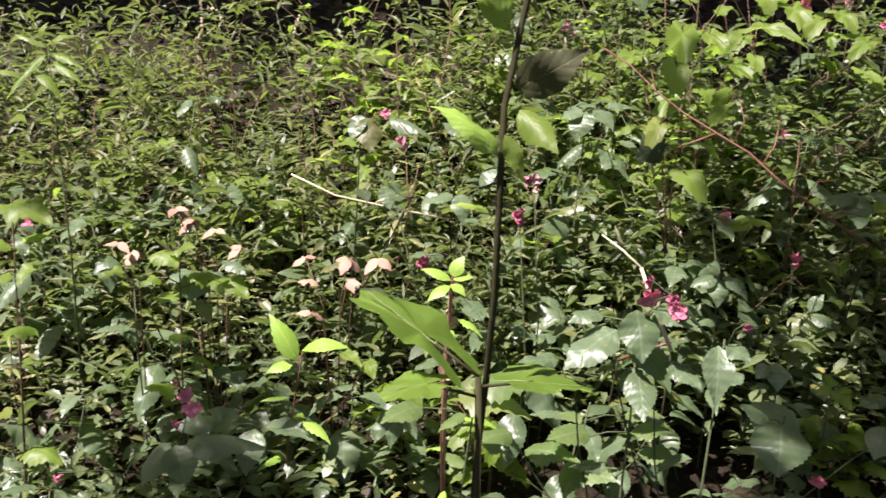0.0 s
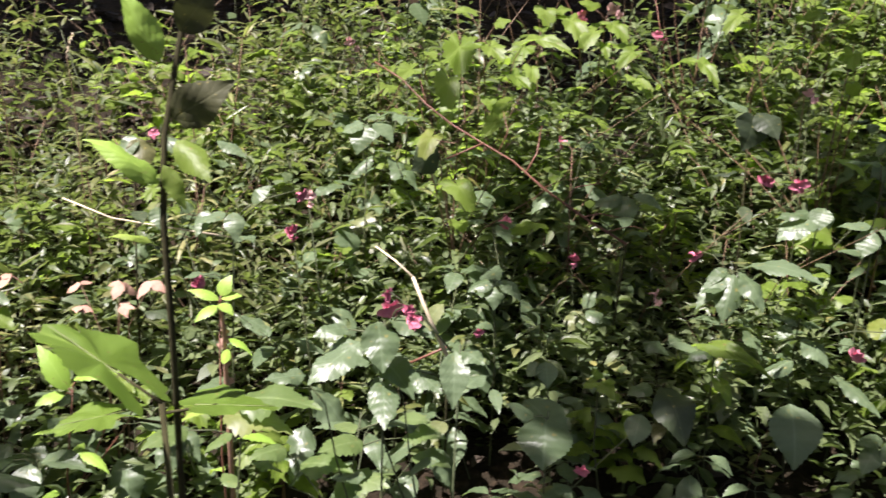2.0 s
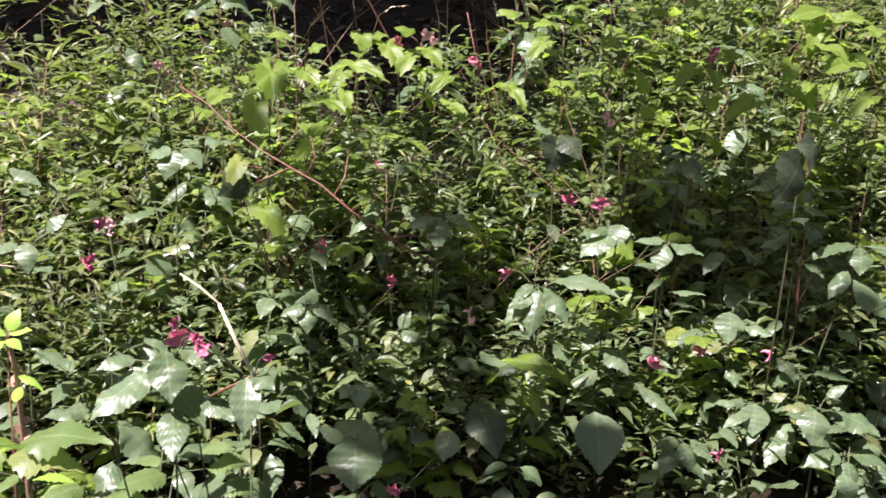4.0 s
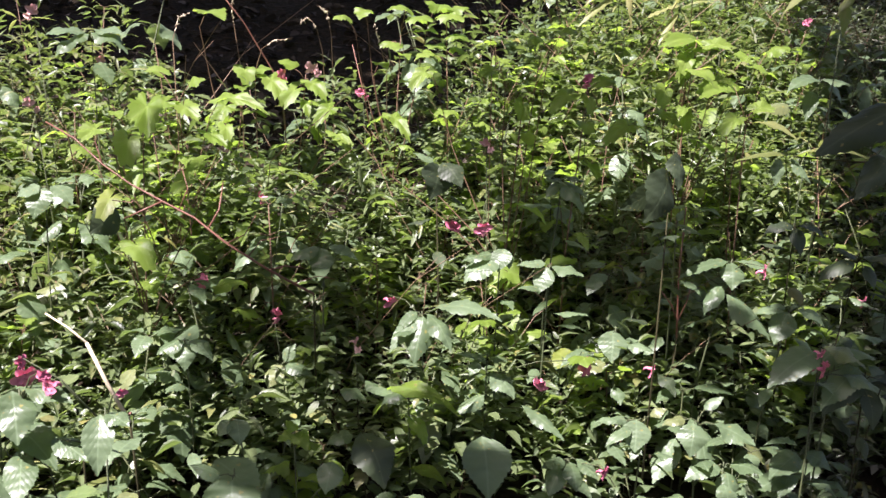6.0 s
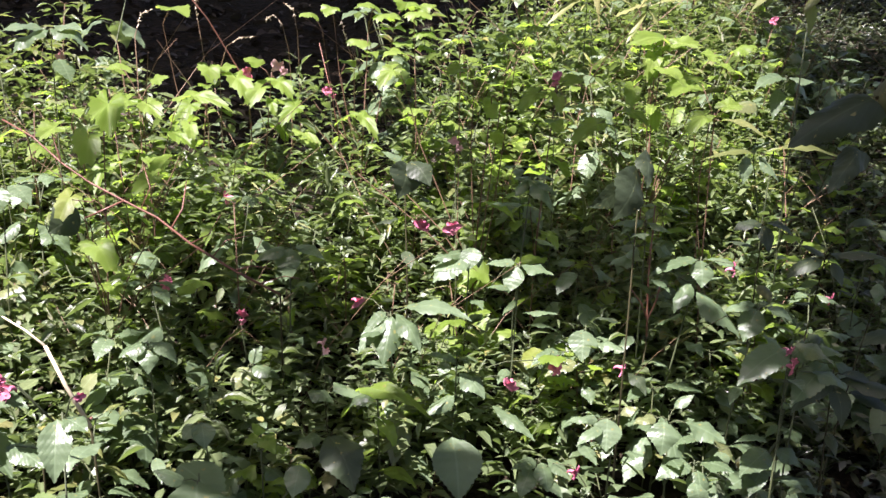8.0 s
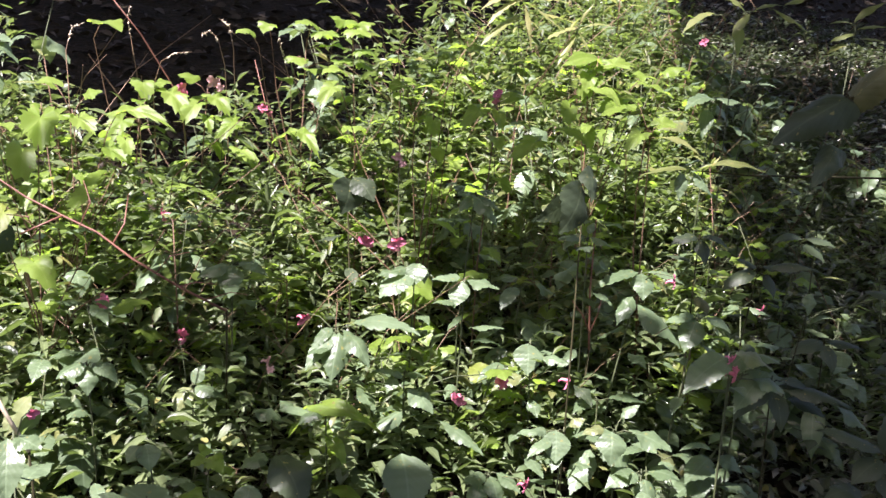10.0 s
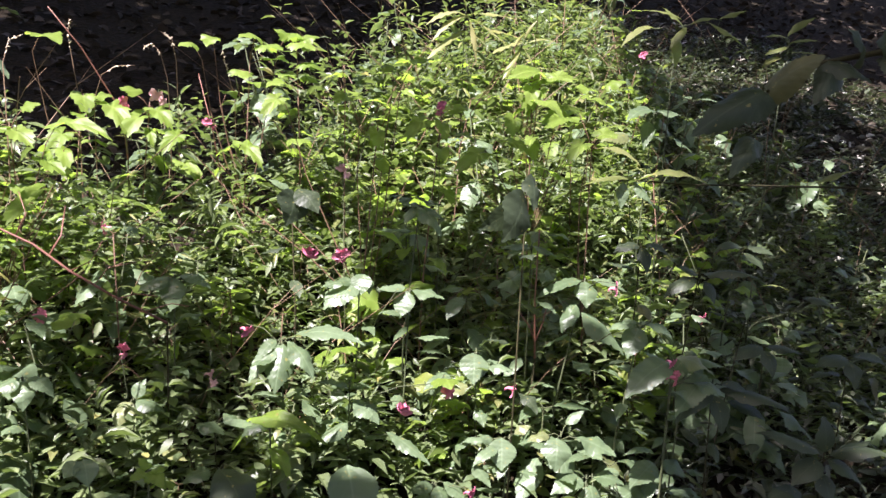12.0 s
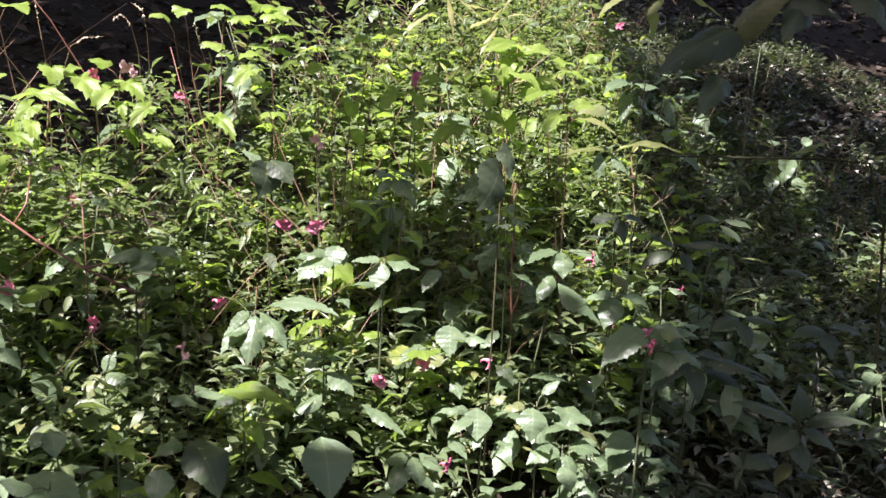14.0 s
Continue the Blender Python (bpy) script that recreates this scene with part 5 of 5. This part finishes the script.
def shaded_branch():
    """A twig of broad leaves hanging beside the path, its deep shade put into their dark colour."""
    root = new("hanging_branch")
    foot = Vector((1.277, 0.149, ground_z(1.277, 0.149)))
    root.location = foot
    bm = bmesh.new()
    pts = [(1.237, 0.189, 1.2), (1.208, 0.202, 1.570), (1.177, 0.228, 1.606), (1.126, 0.260, 1.610), (1.083, 0.285, 1.600), (1.038, 0.308, 1.573)]
    tube(bm, [Vector((0, 0, -0.05)), Vector((0.01, 0.02, 0.6))] + [Vector(p) - foot for p in pts], 0.006, 0.0015, 8)
    for k, (base, tip, wide) in enumerate((((1.036, 0.309, 1.573), (0.964, 0.324, 1.533), 0.60),
                                           ((1.027, 0.308, 1.531), (0.989, 0.302, 1.497), 0.63),
                                           ((1.039, 0.308, 1.574), (1.066, 0.272, 1.604), 0.72),
                                           ((1.083, 0.285, 1.601), (1.099, 0.248, 1.581), 0.83),
                                           ((1.126, 0.260, 1.612), (1.135, 0.234, 1.631), 1.30),
                                           ((1.091, 0.279, 1.595), (1.055, 0.272, 1.562), 0.69),
                                           ((1.134, 0.254, 1.608), (1.130, 0.227, 1.573), 0.92),
                                           ((1.113, 0.267, 1.603), (1.084, 0.265, 1.627), 0.82))):
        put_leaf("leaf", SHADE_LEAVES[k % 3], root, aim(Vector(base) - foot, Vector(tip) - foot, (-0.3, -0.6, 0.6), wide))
    mesh_object("stem", bm, DARK_STEM, root)
    tagged(root, "hanging branch of broad dark leaves in deep shade", "branch")


def thin_branch():
    """A thin level branch over the bare floor with long pale leaves."""
    root = new("thin_branch")
    foot = Vector((2.75, 1.15, ground_z(2.75, 1.15)))
    root.location = foot
    bm = bmesh.new()
    pts = [(2.75, 1.18, 1.2), (2.721, 1.219, 1.37), (2.637, 1.29, 1.378), (2.38, 1.40, 1.381), (2.143, 1.42, 1.387), (2.024, 1.49, 1.396)]
    tube(bm, [Vector((0, 0, -0.05))] + [Vector(p) - foot for p in pts], 0.005, 0.0015, 6)
    for base, tip, wide, mesh in (((2.022, 1.495, 1.398), (1.849, 1.50, 1.383), 0.7, NARROW_LEAVES[0]), ((2.033, 1.481, 1.399), (2.19, 1.39, 1.386), 0.7, NARROW_LEAVES[1]), ((2.545, 1.34, 1.386), (2.62, 1.258, 1.43), 1.4, NARROW_LEAVES[2]),
                                  ((1.99, 1.50, 1.39), (1.976, 1.49, 1.323), 1.0, BALSAM_LEAVES[1]), ((2.02, 1.49, 1.39), (2.05, 1.45, 1.33), 1.0, BALSAM_LEAVES[2])):
        put_leaf("leaf", mesh, root, aim(Vector(base) - foot, Vector(tip) - foot, (0, -0.4, 1), wide))
    mesh_object("stem", bm, DARK_STEM, root)
    tagged(root, "thin dark branch with long pale leaves at its end", "branch")


# sapling leaves coloured by facing: bright where the sun strikes, dark where turned away
SUNLIT_LEAVES = leaf_set("sapling_leaf", "ovate", 0.5, FRESH, 2, 33, steps=18, teeth=0.03)
UNLIT_LEAVES = leaf_set("sapling_leaf", "ovate", 0.55, UNLIT, 2, 34, steps=18, teeth=0.03)
BIG_LEAVES = leaf_set("sapling_leaf", "ovate", 0.5, LIME, 4, 31, steps=18, teeth=0.04)
SHADE_LEAVES = leaf_set("shade_leaf", "heart", 0.8, SHADED_LEAF, 3, 32, steps=18, teeth=0.05)
NEAR_LOBED = [lobed_mesh("maple_leaf", MAPLE, 5, 0.26, 0.05, 0.12, 1.25, 41, 0.7), lobed_mesh("maple_leaf", MAPLE, 3, 0.26, 0.06, -0.12, 1.2, 42, 0.7), lobed_mesh("maple_leaf", MAPLE, 5, 0.22, 0.05, 0.1, 1.3, 43, 0.7)]
near_sapling()
near_maple()
shaded_branch()
thin_branch()


def far_blossom(place, size, faded):
    """A balsam flower head on its own stalk."""
    p = Vector(place)
    root = new("balsam_flower_head")
    foot = Vector((p.x + 0.02, p.y + 0.05, ground_z(p.x + 0.02, p.y + 0.05)))
    root.location = foot
    bm = bmesh.new()
    q = p - foot
    tube(bm, [Vector((0, 0, -0.03)), q * 0.5 + Vector((0.02, 0.02, 0)), q + Vector((0, 0, 0.012))], 0.002, 0.001, 5)
    mesh_object("stem", bm, GREEN_STEM, root)
    rng = random.Random(round(p.x * 1000))
    for k in range(2):
        m = Matrix.Translation(q + Vector((rng.uniform(-0.012, 0.012), -0.008 * k, -0.018 * k))) @ pose(0, 0, 0, rng.uniform(-40, 10), rng.uniform(-25, 25), rng.uniform(100, 260)) @ Matrix.Scale(size * (0.8 - 0.25 * k), 4)
        put_leaf("flower", rng.choice(FADED if faded else FLOWERS), root, m)
    tagged(root, "faded pink balsam flowers on a thin stalk" if faded else "bright pink balsam flowers on a thin stalk", "flower", "balsam flower heads")


for place, size, faded in (((0.315, 2.27, 1.724), 0.04, 1), ((0.948, 2.369, 1.572), 0.036, 0), ((1.038, 2.334, 1.592), 0.045, 1), ((1.22, 2.463, 1.519), 0.04, 0), ((0.469, 2.245, 1.606), 0.034, 1), ((0.304, 2.151, 1.503), 0.034, 1),
                           ((0.806, 1.836, 1.021), 0.036, 0), ((0.161, 1.527, 1.177), 0.03, 0), ((0.191, 1.598, 1.228), 0.03, 1), ((1.599, 1.767, 1.576), 0.034, 0), ((1.322, 1.761, 1.421), 0.032, 1), ((0.961, 1.687, 0.973), 0.032, 1),
                           ((1.793, 1.107, 1.033), 0.034, 0)):
    far_blossom(place, size, faded)

fill_bank()

# ---- joined small growth ----


def scatter(name, poses, ratio, material, seed, label, category):
    """Very many small leaves, joined: poses gives (matrix, length)."""
    rng = random.Random(seed)
    verts, faces, uvs = [], [], []
    for m, l in poses:
        b = len(verts)
        bend, broad, fold = rng.uniform(-0.1, 0.3), ratio * rng.uniform(0.75, 1.25), rng.uniform(-0.02, 0.2)
        for u, w in ((0, 0.0), (0.24, 0.86), (0.55, 0.88), (1, 0.0)):
            z = bend * 4 * u * (1 - u) * 0.5
            if w == 0:
                verts.append(m @ Vector((0, u * l, z * l)))
                uvs.append((0.5, u))
            else:
                for side in (-1, 0, 1):
                    verts.append(m @ Vector((side * w * broad * l * 0.5, u * l, (z + abs(side) * fold) * l)))
                    uvs.append((0.5 + 0.5 * side * w, u))
        faces += [(b, b + 2, b + 1), (b, b + 3, b + 2), (b + 1, b + 2, b + 5, b + 4), (b + 2, b + 3, b + 6, b + 5), (b + 4, b + 5, b + 7), (b + 5, b + 6, b + 7)]
    ob = new(name, finish_leaf(name, verts, faces, uvs, material))
    return tagged(ob, label, category, kind="stuff")


def loose(places, size, seed, tilt):
    """Leaves that lie or hang each by itself."""
    rng = random.Random(seed)
    out = []
    for p in places:
        turn = Euler((-rng.gauss(0.2, tilt * 0.5), rng.gauss(0, 0.45), rng.uniform(0, 6.283)))
        out.append((Matrix.Translation(p) @ turn.to_matrix().to_4x4(), size * rng.uniform(0.4, 1.0) ** 0.8 * 1.45))
    return out


def sprigs(places, size, per, gap, seed, droop=0.25):
    """Leafy shoot ends: leaves in turn round a leaning axis, smaller towards its tip."""
    rng = random.Random(seed)
    out = []
    for p in places:
        axis = Vector((rng.gauss(0, 0.32), rng.gauss(-0.08, 0.32), 1)).normalized()
        grown = rng.uniform(0.6, 1.35)
        a = rng.uniform(0, 6.283)
        n = rng.randint(per - 2, per + 2)
        for k in range(n):
            f = k / n
            a += rng.gauss(2.4, 0.3)
            d = droop + rng.gauss(0, 0.3) - 0.7 * f
            way = Vector((math.cos(a) * math.cos(d), math.sin(a) * math.cos(d), -math.sin(d)))
            l = size * grown * (1.15 - 0.65 * f) * rng.uniform(0.75, 1.15)
            base = p + axis * (gap * grown * (k - n + 1)) + way * l * 0.2
            m = aim(base, base + way, (rng.gauss(0, 0.25), rng.gauss(0, 0.25), 1))
            out.append((m, l))
    return out


def growth_places(count, seed, low, share, olive=None):
    """Shoot tips through the growth; olive picks the dry left back (1) or the rest (0)."""
    rng = random.Random(seed)
    out = []
    while len(out) < count:
        x, y = rng.uniform(-3.2, 4.2), rng.uniform(0.6, 3.9)
        e = growth_edge(x, y)
        if e > 0 and (rng.random() > 0.4 or right_of_edge(x, y) < 0 or e > 1.6 or along(x, y) > back_edge(x)):
            continue
        if along(x, y) < 1.66 and rng.random() < (0.97 if x > 0.1 else 0.6):
            continue
        if x < -0.2 and along(x, y) > 2.35 and rng.random() < 0.5:
            continue
        if olive is not None:
            dry = max(0.0, min(1.0, (0.75 - x) / 0.9)) * max(0.0, min(1.0, (along(x, y) - 1.35) / 0.5)) + 0.25 * max(0.0, min(1.0, (along(x, y) - 2.0) / 0.5))
            if (rng.random() < 0.7 * dry) != bool(olive):
                continue
        clump = 0.75 + 0.9 * noise.noise((x * 3, y * 3, seed)) + 0.35 * noise.noise((x * 8, y * 8, seed))
        if rng.random() > clump + 0.2:
            continue
        h = low + (growth_height(x, y) * share if e < 0 else 0.16) * rng.random() ** 0.7 * max(0.35, min(1.15, clump))
        for px, py, pz in OPEN_STALKS:
            if abs(px - x) < 0.07 and -0.05 < py - y < 0.3:
                h = min(h, max(0.03, pz - ground_z(x, y) - 0.06 - 0.2 * (py - y)))
        out.append(Vector((x, y, ground_z(x, y) + h)))
    return out


scatter("undergrowth", sprigs(growth_places(4700, 31, 0.05, 0.88, 0), 0.052, 7, 0.013, 41), 0.46, UNDER, 41, "dense tangle of green leaves between the plants", "undergrowth")
scatter("small_undergrowth", sprigs(growth_places(2700, 35, 0.04, 0.8, 0), 0.033, 8, 0.009, 44), 0.55, UNDER, 44, "small round green leaves low between the plants", "undergrowth")
scatter("narrow_undergrowth", sprigs(growth_places(2000, 32, 0.05, 0.95, 0), 0.065, 8, 0.014, 42, 0.1), 0.2, UNDER, 42, "thin narrow green leaves among the weeds", "undergrowth")
scatter("olive_undergrowth", sprigs(growth_places(1500, 37, 0.05, 0.98, 1), 0.068, 8, 0.014, 47, 0.05), 0.19, OLIVE, 47, "narrow olive and yellow-green leaves among brown stems", "undergrowth")
scatter("low_olive_undergrowth", sprigs(growth_places(1300, 38, 0.03, 0.8, 1), 0.04, 7, 0.01, 48), 0.42, OLIVE, 48, "small olive green leaves low among the weeds", "undergrowth")


def stalk_mesh(rng):
    """A bare stalk of height 1, leaning and a little crooked, with a broken side twig."""
    bm = bmesh.new()
    lean, sway = rng.uniform(0.1, 0.9), rng.uniform(-0.08, 0.08)
    line = [(0, 0, -0.05), (lean * 0.2, sway, 0.35), (lean * 0.55, -sway, 0.72), (lean, sway, 1.0)]
    tube(bm, line, 0.0032, 0.0014, 4)
    tube(bm, [line[2], (lean * 0.55 + 0.08, -sway + 0.06, 0.82)], 0.0016, 0.001, 3)
    me = bpy.data.meshes.new("bare_stalk")
    bm.to_mesh(me)
    bm.free()
    me.materials.append(STALK)
    return me


def stalks(count, seed):
    """Bare thin stalks standing and leaning in the growth."""
    rng = random.Random(seed)
    meshes = [stalk_mesh(rng) for _ in range(6)]
    for p in growth_places(count, seed, 0.0, 0.1):
        if along(p.x, p.y) < 1.75:
            continue
        z = ground_z(p.x, p.y)
        ob = new("bare_stalk", rng.choice(meshes))
        ob.matrix_basis = pose(p.x, p.y, z, 0, 0, rng.uniform(0, 360)) @ Matrix.Scale(growth_height(p.x, p.y) * rng.uniform(0.75, 1.15), 4)
        tagged(ob, "thin reddish brown bare stalk leaning among weeds", "stalk", "bare stalks in the growth")


stalks(330, 34)


def litter_places(count, seed):
    rng = random.Random(seed)
    out = []
    while len(out) < count:
        x, y = rng.uniform(-5, 9), rng.uniform(-2, 9)
        if rng.random() > 1.0 / (1 + 0.25 * max(0, along(x, y) - 1.5)) or (growth_edge(x, y) < -0.3 and rng.random() < 0.8):
            continue
        out.append(Vector((x, y, ground_z(x, y) + rng.uniform(0.004, 0.03))))
    return out


def pale_places(count, seed):
    rng = random.Random(seed)
    out = []
    while len(out) < count:
        x, y = rng.uniform(1.2, 5.5), rng.uniform(0.2, 5.0)
        if growth_edge(x, y) < -0.1 or right_of_edge(x, y) < -0.1 or noise.noise((x * 2.2, y * 2.2, 4)) < -0.15:
            continue
        out.append(Vector((x, y, ground_z(x, y) + rng.uniform(0.01, 0.09))))
    return out


def shade_places(count, seed):
    """Low shoots on the shaded floor beside the dense growth."""
    rng = random.Random(seed)
    out = []
    while len(out) < count:
        x, y = rng.uniform(1.5, 6.2), rng.uniform(0.3, 5.0)
        e = right_of_edge(x, y)
        if e < -0.1 or e > 3.6 or along(x, y) > back_edge(x) + 0.6 or noise.noise((x * 2.6, y * 2.6, 17)) < -0.25:
            continue
        out.append(Vector((x, y, ground_z(x, y) + 0.04 + 0.26 * rng.random() ** 1.4 * max(0.35, 1 - 0.3 * e))))
    return out


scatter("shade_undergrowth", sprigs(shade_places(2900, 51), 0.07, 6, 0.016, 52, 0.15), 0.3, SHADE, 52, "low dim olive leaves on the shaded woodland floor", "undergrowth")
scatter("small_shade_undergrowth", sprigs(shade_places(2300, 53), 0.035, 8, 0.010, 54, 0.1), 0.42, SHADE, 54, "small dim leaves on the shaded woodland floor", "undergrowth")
scatter("pale_litter", loose(pale_places(3200, 36), 0.05, 45, 0.6), 0.42, PALE_LITTER, 45, "pale silvery fallen leaves and shaded low leaves", "leaf litter")
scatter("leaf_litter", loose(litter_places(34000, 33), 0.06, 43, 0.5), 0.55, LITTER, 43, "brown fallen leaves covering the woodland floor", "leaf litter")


# ---- unseen trees and leaf clumps added to shade the bank ----


def build_tree(x, y, height, lean, seed):
    rng = random.Random(seed)
    root = new("tree")
    z = ground_z(x, y)
    root.location = (x, y, z)
    bm = bmesh.new()
    top = Vector((lean[0], lean[1], height))
    tube(bm, [(0, 0, -0.3), (0.02, 0, 0.4), top * 0.35 + Vector((0.1, 0, 0)), top * 0.7, top], 0.2, 0.05, 12)
    for k in range(12):
        a = k * 2.4
        p = top * (0.45 + 0.045 * k)
        q = p + Vector((math.cos(a) * 1.8, math.sin(a) * 1.8, rng.uniform(0.3, 1.0)))
        tube(bm, [p, (p + q) / 2 + Vector((0, 0, 0.25)), q], 0.06, 0.015, 6)
    part("trunk", bm, BARK, root)
    return root


def crown_places(count, seed, box):
    """Leaf places in an added, unseen layer of crowns whose shadow falls on the shaded bank."""
    rng = random.Random(seed)
    out = []
    while len(out) < count:
        x, y = rng.uniform(*box[0]), rng.uniform(*box[1])
        foot_z = ground_z(x, y) + 0.5
        k = rng.uniform(4.6, 7.0)
        p = Vector((x, y, foot_z)) + SUN_WAY * k
        e = shade_edge(x, y)
        if e < 0:
            continue
        deep = along(x, y) - back_edge(x) > 0.45
        open_floor = 0.59 if right_of_edge(x, y) > 0.25 and along(x, y) < back_edge(x) + 0.1 else 0.0
        if not deep and (noise.noise((p.x * 1.6, p.y * 1.6, p.z * 0.6)) > 0.30 or noise.noise((p.x * 5, p.y * 5, p.z * 1.5)) > min(0.16, e * 0.9 - 0.15) - open_floor or noise.noise((p.x * 11, p.y * 11, p.z * 3)) > 0.4):
            continue
        out.append(p)
    return out


def clump_places(point, radius, count, seed):
    """Leaves of an unseen floating clump, added between the sun and a point on the bank."""
    rng = random.Random(seed)
    out = []
    for _ in range(count):
        r, a = radius * math.sqrt(rng.random()), rng.uniform(0, 6.283)
        out.append(Vector(point) + SUN_WAY * rng.uniform(3.6, 5.2) + Vector((math.cos(a) * r, math.sin(a) * r, 0)))
    return out


def build_wood():
    for (x, y, h, lean, seed, count, box) in ((-3.0, 10.5, 9.0, (0.6, -0.8), 3, 24000, ((-7.0, 0.2), (2.6, 9.0))),
                                              (3.4, 11.5, 9.5, (-0.8, -1.0), 4, 24000, ((0.2, 7.0), (2.6, 9.0))),
                                              (9.6, 1.6, 9.0, (-0.5, 0.3), 5, 22000, ((1.0, 9.0), (-0.5, 3.4))),
                                              (10.5, 9.5, 10.0, (-0.5, 0.3), 6, 12000, ((7.0, 13.0), (0.0, 9.0))),
                                              (-7.5, 6.0, 9.0, (-0.5, 0.3), 7, 12000, ((-8.0, -2.6), (-2.0, 4.0))),
                                              (0.5, -5.5, 9.0, (0.3, 0.5), 8, 22000, ((-6.0, 8.0), (-7.0, 0.6)))):
        root = build_tree(x, y, h, lean, seed)
        tagged(root, "broadleaved woodland tree with a dense green crown", "tree", "trees of the wood")
        leaves = crown_places(count, seed + 60, box)
        if seed == 4:
            # loose leaf clumps, unseen, added to darken single spots of the bank
            leaves += crown_places(24, 91, ((0.3, 1.0), (1.55, 2.0))) + crown_places(230, 94, ((1.0, 2.05), (0.0, 0.92))) + crown_places(12, 92, ((-0.9, -0.1), (0.95, 1.65)))
            leaves += clump_places((0.74, 1.27, 0.82), 0.22, 24, 98) + clump_places((0.86, 1.40, 0.85), 0.24, 26, 95) + clump_places((1.80, 1.06, 0.95), 0.13, 13, 96) + clump_places((1.90, 1.24, 1.0), 0.13, 11, 97) + clump_places((1.12, 1.22, 0.80), 0.14, 7, 99)
        crown = scatter("crown", loose(leaves, 0.16, seed + 70, 0.9), 0.6, CROWN, seed + 70, "", "")
        del crown["kind"]
        crown.parent = root
        crown.matrix_parent_inverse = Matrix.Translation((x, y, ground_z(x, y))).inverted()


build_wood()
